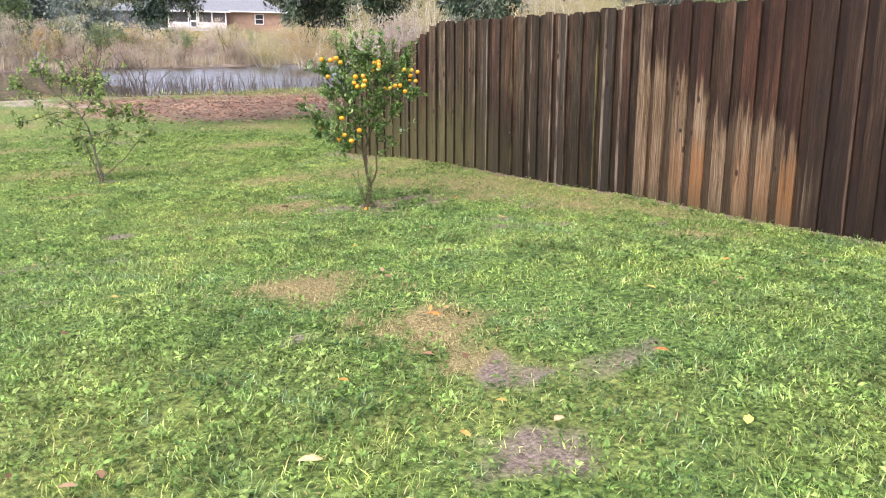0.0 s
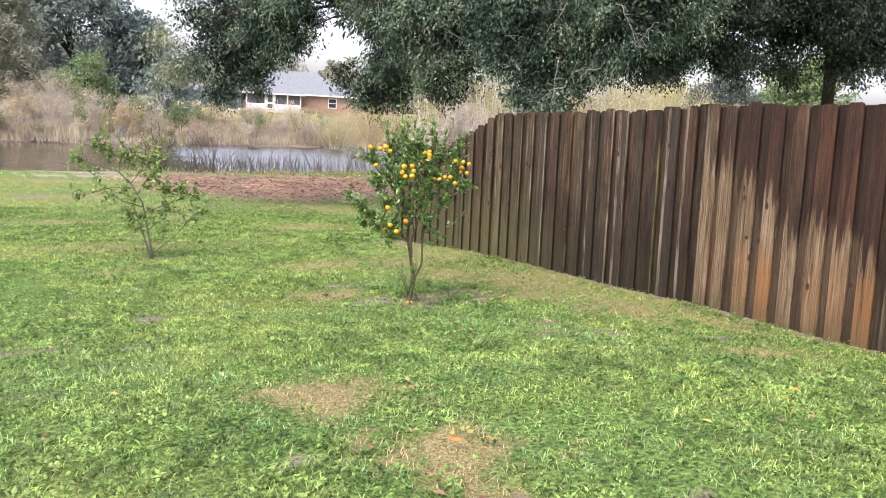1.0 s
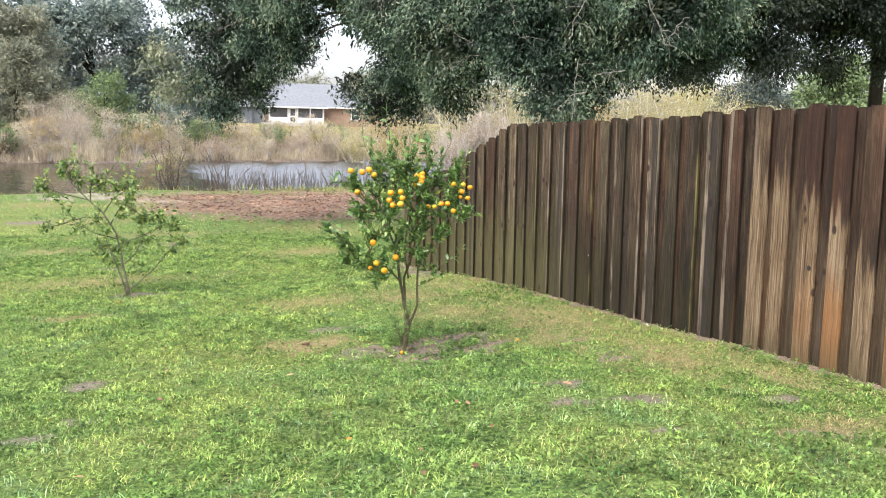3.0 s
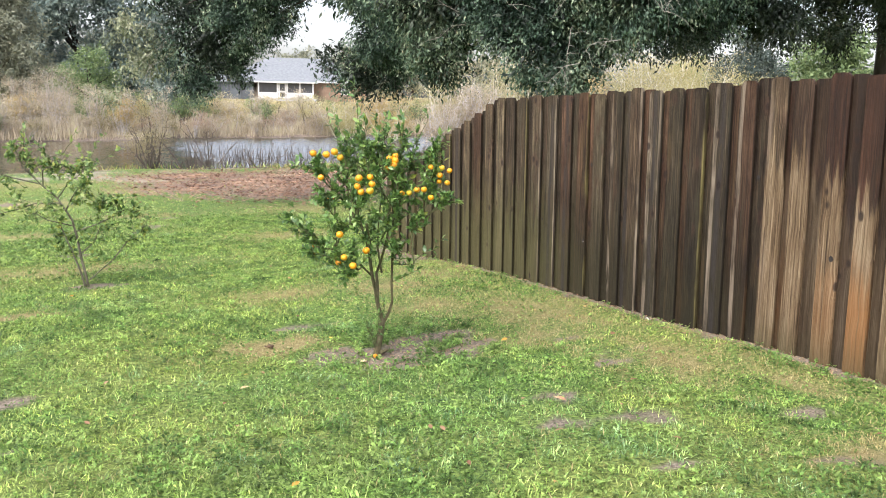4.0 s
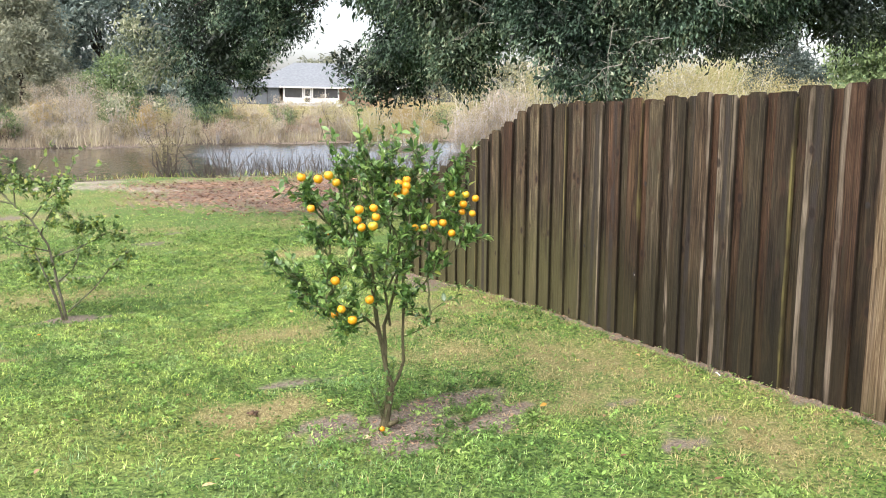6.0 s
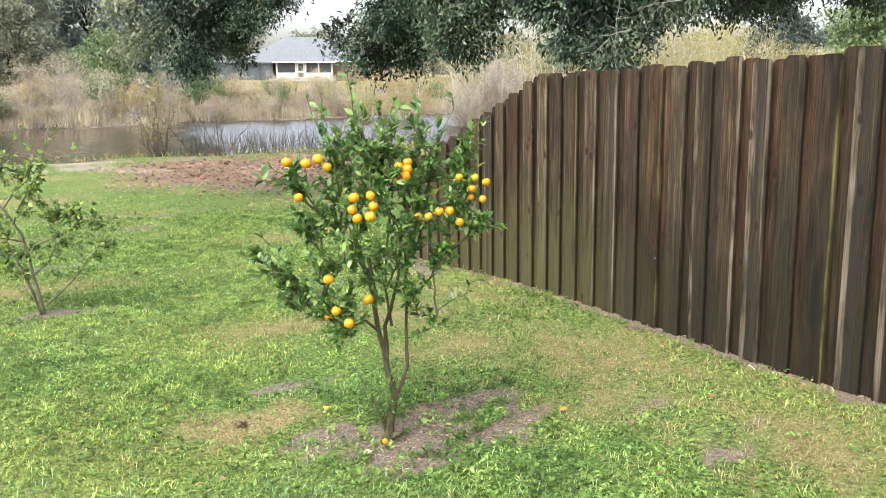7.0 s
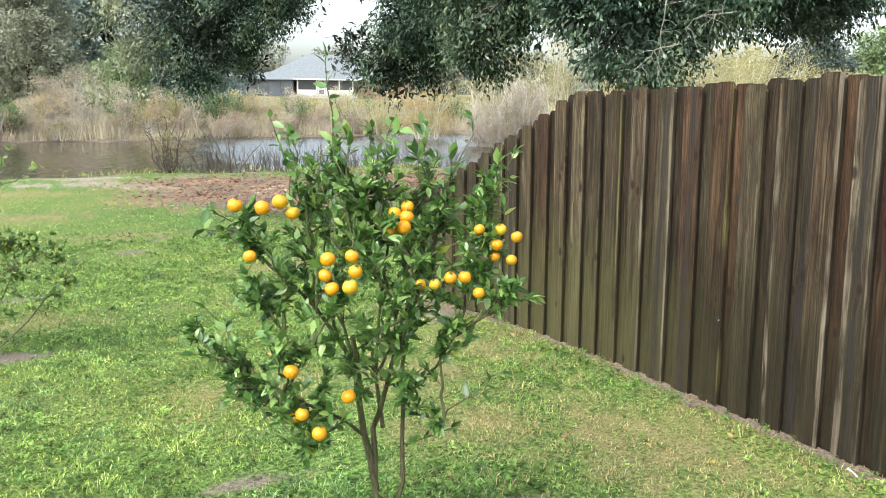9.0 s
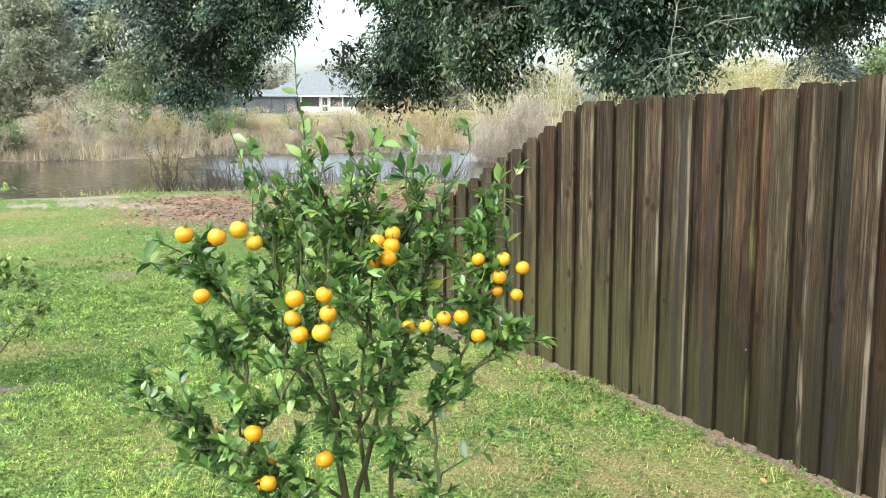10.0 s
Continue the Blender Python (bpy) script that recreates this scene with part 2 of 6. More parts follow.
    worn = n.step(n.math("ADD", n.noise(n.scaled(v, (3, 6, 3.4)), 1.0, 3.0, 0.6), n.math("MULTIPLY", streak, 0.6)), 0.66, 0.94, 0.0, 0.85)
    c = n.mix(n.math("MULTIPLY", n.math("MAXIMUM", near, far), worn), c, sap)
    c = n.mix(n.math("MULTIPLY", moss_edge, worn), c, moss)
    # blue-black stains running down the middle of some boards
    stain = n.math("MULTIPLY", n.step(n.math("ABSOLUTE", n.math("ADD", across, n.math("MULTIPLY", wander, 1.2))), 0.036, 0.010), n.math("MULTIPLY", own["stain"], n.step(blotch, 0.36, 0.54)))
    c = n.mix(n.math("MULTIPLY", stain, 0.8), c, n.mix(grain, (0.011, 0.009, 0.008), (0.036, 0.030, 0.029)))
    # shade of the gaps put into the colour: dark bands along the cut edges
    c = n.mix(n.step(n.math("ABSOLUTE", across), 0.0655, 0.0690, 0.0, 0.8), c, (0.012, 0.009, 0.006))
    # the rain-soaked stretch, and the dry paler wood under it
    drip = n.noise(n.scaled(v, (3, 22, 0.9)), 1.0, 3.0)
    line = n.math("ADD", n.math("ADD", n.math("MULTIPLY", wp[1], 0.42), -1.14), n.math("ADD", n.math("MULTIPLY", rnd, 0.22), n.math("MULTIPLY", n.math("SUBTRACT", drip, 0.5), 1.1)))
    along = n.math("ADD", wp[1], n.math("ADD", n.math("MULTIPLY", rnd, 0.1), n.math("MULTIPLY", n.math("SUBTRACT", drip, 0.5), 0.35)))
    stretch = n.math("MULTIPLY", n.step(along, 5.52, 5.3), n.step(along, 3.35, 3.7))
    dryness = n.math("MULTIPLY", n.math("MULTIPLY", stretch, own["dryable"]), n.step(n.math("SUBTRACT", line, n.math("ADD", wp[2], n.math("MULTIPLY", n.math("SUBTRACT", grain, 0.5), 0.5))), -0.03, 0.08))
    drywood = n.ramp(g, [(0.41, (0.0280, 0.0160, 0.0075)), (0.455, (0.0740, 0.0460, 0.0230)), (0.515, (0.1380, 0.0947, 0.0526)), (0.58, (0.2392, 0.1837, 0.1168))])
    amber = n.step(n.math("SUBTRACT", n.math("MULTIPLY", blotch, 0.9), wp[2]), -0.1, 0.25)
    drywood = n.mix(n.math("MULTIPLY", n.math("MULTIPLY", amber, n.step(streak, 0.36, 0.52, 0.25, 1.0)), n.step(own["red"], 0.5, 0.9, 0.0, 0.72)), drywood, n.mix(grain, (0.13, 0.05, 0.012), (0.31, 0.145, 0.045)))
    drywood = n.mix(n.step(n.math("SUBTRACT", n.math("MULTIPLY", streak, 0.5), wp[2]), 0.12, 0.5, 0.0, 0.6), drywood, (0.058, 0.052, 0.022))
    wet = n.math("MULTIPLY", n.step(along, 5.75, 5.0), n.math("SUBTRACT", 1.0, dryness))
    c = n.mix(n.math("MULTIPLY", wet, 0.92), c, n.mix(0.3, n.mix(1.0, c, (0.60, 0.44, 0.37), "MULTIPLY"), (0.018, 0.0092, 0.006)))
    c = n.mix(n.math("MULTIPLY", dryness, 0.92), c, drywood)
    c = n.mix(n.math("MULTIPLY", knot, 0.85), c, (0.014, 0.009, 0.007))
    return n.done(c, n.step(wet, 0.0, 1.0, 0.82, 0.6), n.bump(n.math("ADD", g, n.math("MULTIPLY", grain, 0.4)), 1.0, 0.011), spec=0.22)


def water_material():
    """Calm under the left bank, ruffled farther along by a wind that turns the faces of the ripples to the near shore."""
    n = Nodes("pond_water")
    p = n.position()
    where = n.add("ShaderNodeSeparateXYZ", ins={0: p}).outputs
    gust = n.step(n.math("ADD", where[0], n.math("MULTIPLY", n.noise(p, 0.3, 2.0), 6.0)), 11.5, 15.0, 0.19, 0.42)
    wave = n.add("ShaderNodeTexNoise", ins={"Vector": n.scaled(p, (1.4, 4.0, 1.0)), "Scale": 2.0, "Detail": 2.0}).outputs["Color"]
    tilt = n.add("ShaderNodeVectorMath", op="MULTIPLY", ins={0: n.add("ShaderNodeVectorMath", op="SUBTRACT", ins={0: wave, 1: (0.5, 0.5, 0.5)}).outputs[0], 1: n.add("ShaderNodeCombineXYZ", ins={0: gust, 1: gust, 2: 0.0}).outputs[0]}).outputs[0]
    up = n.add("ShaderNodeVectorMath", op="NORMALIZE", ins={0: n.add("ShaderNodeVectorMath", op="ADD", ins={0: tilt, 1: n.add("ShaderNodeCombineXYZ", ins={0: 0.0, 1: n.step(gust, 0.19, 0.4, -0.01, -0.1), 2: 1.0}).outputs[0]}).outputs[0]}).outputs[0]
    n.bsdf.inputs["IOR"].default_value = 1.33
    return n.done((0.035, 0.032, 0.022), 0.05, up, spec=0.5)


def orange_material():
    n = Nodes("orange_peel")
    rnd = n.add("ShaderNodeObjectInfo").outputs["Random"]
    a = n.noise(n.coords("Object"), 30.0, 3.0)
    ripe = n.ramp(a, [(0.3, (0.62, 0.24, 0.006)), (0.7, (0.7, 0.33, 0.010))])
    patch = n.noise(n.position(), 14.0, 2.0)
    green = n.math("MULTIPLY", n.step(rnd, 0.6, 0.88), n.step(patch, 0.32, 0.65))
    c = n.mix(n.math("MULTIPLY", green, 0.75), ripe, (0.35, 0.4, 0.03))
    pores = n.noise(n.coords("Object"), 420.0, 1.0)
    return n.done(c, 0.34, n.bump(pores, 0.25, 0.001), spec=0.5)


def shingle_material():
    n = Nodes("grey_roof_shingles")
    p = n.position()
    a = n.noise(n.scaled(p, (3, 3, 9)), 1.0, 4.0)
    c = n.ramp(a, [(0.4, (0.150, 0.166, 0.178)), (0.6, (0.195, 0.210, 0.220))])
    return n.done(c, 0.8)


M_GROUND, M_BLADE, M_BOARD, M_WATER = ground_material(), blade_material(), board_material(), water_material()
M_ORANGE, M_SHINGLE = orange_material(), shingle_material()
M_WEED = leaf_material("creeping_weed_leaf", [(0.0, (0.0440, 0.0930, 0.0260)), (0.35, (0.1320, 0.2330, 0.0540)), (0.7, (0.2200, 0.3200, 0.0810)), (1.0, (0.2600, 0.3500, 0.1150))], 0.55, 0.3, 0.2, patch=2.2, tufts=10.0)
M_KNOT = plain_material("dark_knot", (0.012, 0.008, 0.006), 0.8, 0.4, 60.0)
M_NAIL = plain_material("galvanised_nail", (0.45, 0.44, 0.42), 0.5, 0.2, 60.0, 0.6)
M_RAIL = plain_material("fence_rail_wood", (0.13, 0.09, 0.06), 0.85, 0.3, 6.0)
M_CITRUS = leaf_material("citrus_leaf", [(0.0, (0.0420, 0.0980, 0.0260)), (0.4, (0.1000, 0.2000, 0.0480)), (0.75, (0.1950, 0.3150, 0.0850)), (0.97, (0.2500, 0.3600, 0.1000)), (1.0, (0.3000, 0.3400, 0.0600))], 0.33, 0.28, 0.6)
M_SAPLING = leaf_material("sapling_leaf", [(0.0, (0.070, 0.130, 0.045)), (0.45, (0.180, 0.280, 0.085)), (0.85, (0.33, 0.42, 0.13)), (1.0, (0.42, 0.42, 0.10))], 0.45, 0.35, 0.4)
M_OAK = leaf_material("live_oak_leaf", [(0.0, (0.0090, 0.0183, 0.0130)), (0.3, (0.0269, 0.0514, 0.0333)), (0.52, (0.0700, 0.1180, 0.0760)), (0.72, (0.1560, 0.2130, 0.1330)), (0.9, (0.2650, 0.3120, 0.2050)), (1.0, (0.2900, 0.2550, 0.1500))], 0.5, 0.15, 0.25, patch=1.3)
M_OLIVE = leaf_material("olive_oak_leaf", [(0.0, (0.065, 0.082, 0.046)), (0.4, (0.175, 0.200, 0.118)), (0.75, (0.330, 0.345, 0.220)), (1.0, (0.480, 0.450, 0.320))], 0.55, 0.2, 0.25, patch=1.3)
# oak leaf darkened: shade inside and below the crowns is in its colour
M_SHADEOAK = leaf_material("shaded_oak_leaf", [(0.0, (0.0070, 0.0126, 0.0084)), (0.45, (0.0196, 0.0315, 0.0196)), (0.8, (0.0455, 0.0630, 0.0364)), (1.0, (0.0910, 0.0910, 0.0490))], 0.5, 0.15, 0.35, patch=1.5)
# distance haze put into the leaf colour: paler, cooler and greyer
M_FARHAZE = leaf_material("hazed_far_tree_leaf", [(0.0, (0.0600, 0.0870, 0.0810)), (0.5, (0.1650, 0.2150, 0.1880)), (1.0, (0.3650, 0.4200, 0.3500))], 0.7, 0.25, 0.2, patch=0.45)
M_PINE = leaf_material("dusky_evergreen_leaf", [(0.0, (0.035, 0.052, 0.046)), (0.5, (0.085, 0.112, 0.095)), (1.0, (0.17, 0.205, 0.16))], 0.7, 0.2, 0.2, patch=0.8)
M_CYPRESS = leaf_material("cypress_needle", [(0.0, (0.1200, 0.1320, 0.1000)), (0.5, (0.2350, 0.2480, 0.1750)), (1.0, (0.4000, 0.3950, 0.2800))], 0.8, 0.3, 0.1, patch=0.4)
M_LIGHTGREEN = leaf_material("willow_leaf", [(0.0, (0.0990, 0.1568, 0.0696)), (1.0, (0.2420, 0.3136, 0.1392))], 0.7, 0.25, 0.2)
M_YELLOW = leaf_material("yellow_brush_leaf", [(0.0, (0.27, 0.245, 0.105)), (0.5, (0.42, 0.38, 0.19)), (1.0, (0.55, 0.51, 0.30))], 0.7, 0.3, 0.2, patch=0.5)
M_ORANGEBRUSH = leaf_material("rusty_brush_leaf", [(0.0, (0.2940, 0.2100, 0.0950)), (0.5, (0.4410, 0.3465, 0.1700)), (1.0, (0.5250, 0.4725, 0.2600))], 0.7, 0.3, 0.2, patch=0.6)
M_REED = leaf_material("dry_reed", [(0.0, (0.2290, 0.1850, 0.1300)), (0.35, (0.3830, 0.3225, 0.2300)), (0.75, (0.5260, 0.4650, 0.3450)), (1.0, (0.4260, 0.4000, 0.2185))], 0.8, 0.25, 0.1, patch=0.35)
M_RUSTY = leaf_material("rusty_pink_brush_leaf", [(0.0, (0.24, 0.17, 0.12)), (0.5, (0.38, 0.29, 0.21)), (1.0, (0.5, 0.42, 0.33))], 0.8, 0.25, 0.1, patch=0.6)
M_TANLEAF = leaf_material("withered_tan_leaf", [(0.0, (0.16, 0.13, 0.07)), (0.5, (0.27, 0.24, 0.13)), (1.0, (0.38, 0.34, 0.2))], 0.8, 0.2, 0.2)
M_DEADTWIG = plain_material("bare_grey_twig", (0.38, 0.35, 0.32), 0.9, 0.25, 5.0)
M_GREYTWIG = plain_material("silvery_bare_twig", (0.46, 0.435, 0.425), 0.9, 0.25, 5.0)
M_PALETWIG = plain_material("pale_willow_twig", (0.56, 0.53, 0.44), 0.9, 0.2, 5.0)
M_STEM = plain_material("dark_wet_stem", (0.085, 0.07, 0.058), 0.9, 0.3, 5.0)
M_LICHEN = plain_material("lichened_dead_branch", (0.2, 0.19, 0.16), 0.9, 0.3, 12.0)
M_BARK = bark_material("oak_bark", (0.018, 0.014, 0.012), (0.085, 0.07, 0.058), 7.0)
M_CITRUSBARK = bark_material("citrus_bark", (0.040, 0.034, 0.017), (0.140, 0.126, 0.070), 40.0, (0.125, 0.140, 0.055))
M_SAPBARK = bark_material("pale_sapling_bark", (0.065, 0.058, 0.040), (0.20, 0.185, 0.135), 40.0, (0.13, 0.14, 0.08))
M_TWIG = bark_material("green_citrus_twig", (0.055, 0.065, 0.028), (0.140, 0.150, 0.070), 30.0)
M_FALLEN = leaf_material("fallen_leaf", [(0.0, (0.12, 0.06, 0.035)), (0.4, (0.27, 0.16, 0.09)), (0.75, (0.36, 0.24, 0.14)), (0.93, (0.42, 0.3, 0.06)), (1.0, (0.45, 0.15, 0.03))], 0.7, 0.1, 0.2)
M_LITTER = leaf_material("oak_leaf_litter", [(0.0, (0.09, 0.050, 0.032)), (0.5, (0.25, 0.140, 0.082)), (0.85, (0.40, 0.26, 0.165)), (1.0, (0.50, 0.40, 0.3))], 0.7, 0.0, 0.3, patch=0.7)
M_STRAW = leaf_material("dead_straw", [(0.0, (0.15, 0.105, 0.055)), (0.5, (0.28, 0.215, 0.12)), (1.0, (0.40, 0.335, 0.21))], 0.8, 0.2, 0.2)
M_WHITE = plain_material("white_house_paint", (0.62, 0.62, 0.61), 0.6, 0.04)
M_TAN = plain_material("tan_stucco_wall", (0.3, 0.2, 0.14), 0.85, 0.12, 1.2)
M_SCREEN = plain_material("dark_insect_screen", (0.05, 0.05, 0.052), 0.5, 0.25, 0.8)
M_CAGE = plain_material("grey_lanai_screen", (0.085, 0.098, 0.11), 0.6, 0.2, 0.6)
M_GLASS = plain_material("dark_window_glass", (0.03, 0.035, 0.04), 0.08, 0.1)
M_SLAB = plain_material("pale_concrete_slab", (0.45, 0.44, 0.42), 0.9, 0.1)
M_DEBRIS = plain_material("brown_debris", (0.1, 0.06, 0.035), 0.9, 0.4, 40.0)

# ---- geometry helpers ----
rng = np.random.default_rng(7)


def unit(v):
    v = np.asarray(v, float)
    return v / np.maximum(np.linalg.norm(v, axis=-1, keepdims=True), 1e-9)


class Build:
    """Collects the pieces of one mesh."""

    def __init__(self):
        self.v, self.f = [], []

    def box(self, lo, hi, chamfer=0.0):
        k = len(self.v)
        (a, b, c), (d, e, g) = lo, hi
        self.v += [(a, b, c), (d, b, c), (d, e, c), (a, e, c), (a, b, g), (d, b, g), (d, e, g), (a, e, g)]
        self.f += [tuple(k + i for i in q) for q in ((0, 3, 2, 1), (4, 5, 6, 7), (0, 1, 5, 4), (1, 2, 6, 5), (2, 3, 7, 6), (3, 0, 4, 7))]
        return self

    def poly(self, pts):
        k = len(self.v)
        self.v += [tuple(p) for p in pts]
        self.f.append(tuple(range(k, k + len(pts))))
        return self

    def tube(self, pts, radii, sides=6, cap=True):
        pts = np.asarray(pts, float)
        k = len(self.v)
        tang = unit(np.gradient(pts, axis=0))
        side = unit(np.cross(tang[0], (0.31, 0.95, 0.12)))
        for p, t, r in zip(pts, tang, radii):
            side = unit(side - t * np.dot(side, t))
            up = np.cross(t, side)
            for i in range(sides):
                a = 2 * math.pi * i / sides
                self.v.append(tuple(p + r * (math.cos(a) * side + math.sin(a) * up)))
        for j in range(len(pts) - 1):
            for i in range(sides):
                q = (i + 1) % sides
                self.f.append((k + j * sides + i, k + j * sides + q, k + (j + 1) * sides + q, k + (j + 1) * sides + i))
        if cap:
            self.f.append(tuple(k + i for i in reversed(range(sides))))
            self.f.append(tuple(k + (len(pts) - 1) * sides + i for i in range(sides)))
        return self

    def mesh(self, name, smooth=False):
        me = bpy.data.meshes.new(name)
        me.from_pydata([tuple(map(float, p)) for p in self.v], [], self.f)
        if smooth:
            me.polygons.foreach_set("use_smooth", [True] * len(me.polygons))
        me.update()
        return me


def big_mesh(name, verts, tris, smooth=False):
    me = bpy.data.meshes.new(name)
    me.vertices.add(len(verts))
    me.vertices.foreach_set("co", np.asarray(verts, np.float32).ravel())
    me.loops.add(tris.size)
    me.loops.foreach_set("vertex_index", tris.astype(np.int32).ravel())
    me.polygons.add(len(tris))
    me.polygons.foreach_set("loop_start", np.arange(0, tris.size, 3, dtype=np.int32))
    if smooth:
        me.polygons.foreach_set("use_smooth", np.ones(len(tris), bool))
    me.update(calc_edges=True)
    return me


LEAF_V = np.array([(0, 0, 0), (-0.26, 0.3, 0.05), (0, 0.34, 0), (0.26, 0.3, 0.05), (-0.24, 0.62, 0.03), (0, 0.66, -0.03), (0.24, 0.62, 0.03), (0, 1, -0.1)])
LEAF_F = np.array([(0, 2, 1), (0, 3, 2), (1, 2, 4), (2, 5, 4), (2, 3, 6), (2, 6, 5), (4, 5, 7), (5, 6, 7)])
OAK_V = np.array([(0, 0, 0), (-0.24, 0.5, 0.07), (0.24, 0.5, 0.07), (0, 1, -0.05)])
OAK_F = np.array([(0, 2, 1), (1, 2, 3)])
BLADE_V = np.array([(-0.5, 0, 0), (0.5, 0, 0), (-0.38, 0.55, 0.06), (0.38, 0.55, 0.06), (0, 1.0, -0.16)])
BLADE_F = np.array([(0, 1, 3), (0, 3, 2), (2, 3, 4)])


def cloud(name, tv, tf, pos, axis, facing, length, width, thick=None):
    """Many small leaves or blades as one mesh: the template laid along axis, its face towards facing."""
    pos, y = np.asarray(pos, float), unit(axis)
    z = unit(facing - y * np.sum(facing * y, axis=1, keepdims=True))
    x = np.cross(y, z)
    length, width = np.broadcast_to(length, len(pos)), np.broadcast_to(width, len(pos))
    v = (pos[:, None] + tv[None, :, 0:1] * (width[:, None, None] * x[:, None]) + tv[None, :, 1:2] * (length[:, None, None] * y[:, None])
         + tv[None, :, 2:3] * (length[:, None, None] * z[:, None]))
    f = tf[None] + (np.arange(len(pos)) * len(tv))[:, None, None]
    return big_mesh(name, v.reshape(-1, 3), f.reshape(-1, 3))


def part(name, me, material, parent=None, label=""):
    ob = new(name, me)
    if material is not None and not me.materials:
        me.materials.append(material)
    if parent is not None:
        ob.parent = parent
    return tagged(ob, label) if label else ob


def thing(name, x, y, z, label, category, group="", kind=""):
    ob = new(name)
    ob.location = (x, y, z)
    ob.empty_display_size = 0.2
    return tagged(ob, label, category, group, kind)


def spread(n, s=1.0):
    return rng.normal(0, s, (n, 3))


# ---- the lie of the land ----
WATER_Z = -1.15


def shore_depth(x, y):
    """How far inside the pond a place lies, in metres; below zero on land."""
    wig = 0.5 * np.sin(x * 0.55 + 1.0) + 0.3 * np.sin(x * 1.7) + 0.25 * np.sin(y * 0.6)
    near = y - 30.4 + 0.35 * wig
    far = 47.6 + 0.22 * x - y + 1.2 * wig
    right = 24.0 + 0.25 * (y - 30) - x + wig
    return np.minimum(np.minimum(near, far), right)


def land(x, y):
    x, y = np.asarray(x, float), np.asarray(y, float)
    lawn = np.interp(y, [-60, -5, 0, 2.6, 3.4, 5.4, 6.4, 8, 9.6, 10.8, 15, 19, 25, 30.2, 40], [0.6, 0.35, 0.26, 0.16, 0.12, -0.145, -0.285, -0.32, -0.44, -0.6, -0.75, -0.85, -0.95, -1.04, -1.0])
    side = np.interp(y, [-60, 0, 2.8, 4, 5.2, 6.2, 7, 8, 9.2, 11, 15, 19, 25, 30.2, 40], [0.2, 0.0, -0.12, -0.17, -0.185, -0.245, -0.265, -0.3, -0.36, -0.52, -0.72, -0.85, -0.95, -1.04, -1.0])
    f = np.clip((x - 3.8) / 2.8, 0, 1)
    f = f * f * (3 - 2 * f)
    lawn = lawn * (1 - f) + side * f
    lawn = lawn + np.where(x > 6.2, 0.4, 1.0) * 0.007 * np.sin(x * 1.3 + y * 0.7) * np.sin(y * 1.1 - x * 0.4)
    bank = np.clip((y - (47.6 + 0.22 * x)) * 0.03, 0, 1.95) - 1.05
    w = np.clip((y - 36) / 12, 0, 1)
    z = lawn * (1 - w) + bank * w
    d = shore_depth(x, y)
    return np.where(d > -0.4, np.minimum(z, -1.02 - np.clip((d + 0.4) * 0.35, 0, 1.2)), z)


# bare, straw and other patches on the lawn: x, y, radius along x, radius along y
SOIL = [(4.52, 6.42, .50, .34), (4.86, 6.2, .34, .16), (4.95, 6.68, .34, .16), (4.24, 6.62, .3, .16), (5.2, 6.36, .2, .1), (4.37, 6.16, .3, .22), (7.0, 11.0, .8, .8), (6.75, 10.5, .55, .75), (3.1, 10.8, .5, .26)]
# thin spots where soil shows between the blades
THIN = [(2.39, 1.86, .22, .2), (2.82, 1.74, .35, .15), (2.07, 1.33, .3, .25), (1.94, 2.68, .13, .1), (1.25, 5.42, .4, .2),
        (4.22, 7.45, .32, .13), (4.95, 4.4, .4, .16), (4.45, 4.46, .3, .1), (5.75, 6.15, .22, .1), (5.9, 5.68, .26, .1), (2.02, 5.57, .2, .1), (1.1, 4.04, .25, .1), (5.5, 3.28, .2, .1), (4.52, 3.72, .25, .08), (5.9, 4.2, .4, .16), (5.65, 5.4, .3, .12), (2.2, 6.55, .3, .14), (1.82, 5.28, .22, .15),
        (4.5, 15.9, .5, .3), (5.0, 17.0, .5, .25), (5.4, 3.55, .3, .14), (3.2, 13.2, .4, .2), (2.3, 20.5, .9, .5), (4.83, 4.9, .25, .1)]
STRAW = [(2.34, 3.4, .46, .46), (2.5, 2.5, .4, .4), (2.34, 2.02, .22, .18), (3.88, 7.0, .55, .34), (5.5, 3.58, .4, .14), (2.3, 9.0, .5, .2)]
YELLOWING = [(6.1, 7.0, 1.0, 1.5), (6.05, 5.3, .8, .9), (5.6, 6.3, .7, .5), (5.5, 8.6, .9, .9), (5.45, 7.6, .8, .6), (6.4, 4.6, .4, .7), (4.6, 8.8, .9, .5), (3.0, 12.0, 1.8, .6), (5.9, 3.7, .6, .3), (6.2, 9.0, .6, .9), (2.6, 15.6, 1.6, .7), (4.6, 17.6, 2.2, .8), (3.2, 20.6, 2.4, 1.3), (5.6, 22.6, 2.0, 1.6), (3.0, 25.0, 2.6, 1.6), (6.2, 13.6, 1.2, .8), (7.6, 17.5, 1.6, 1.4), (8.0, 29.6, 5.0, .9), (2.6, 29.4, 3.0, .8)]
LITTER = [(9.6, 23.6, 4.4, 4.6), (8.4, 20.8, 2.2, 2.0), (6.9, 23.4, 2.0, 2.4), (12.5, 25.0, 5.0, 5.2), (7.6, 26.6, 2.6, 2.2)]
SAND = [(4.6, 27.4, 1.6, 1.5), (5.6, 26.4, 1.4, 1.0), (7.2, 28.6, 1.8, 1.0), (2.6, 28.6, 1.4, .6), (4.6, 29.2, 2.2, .8), (6.2, 25.2, 1.5, .9), (3.2, 27.0, 1.3, .8)]


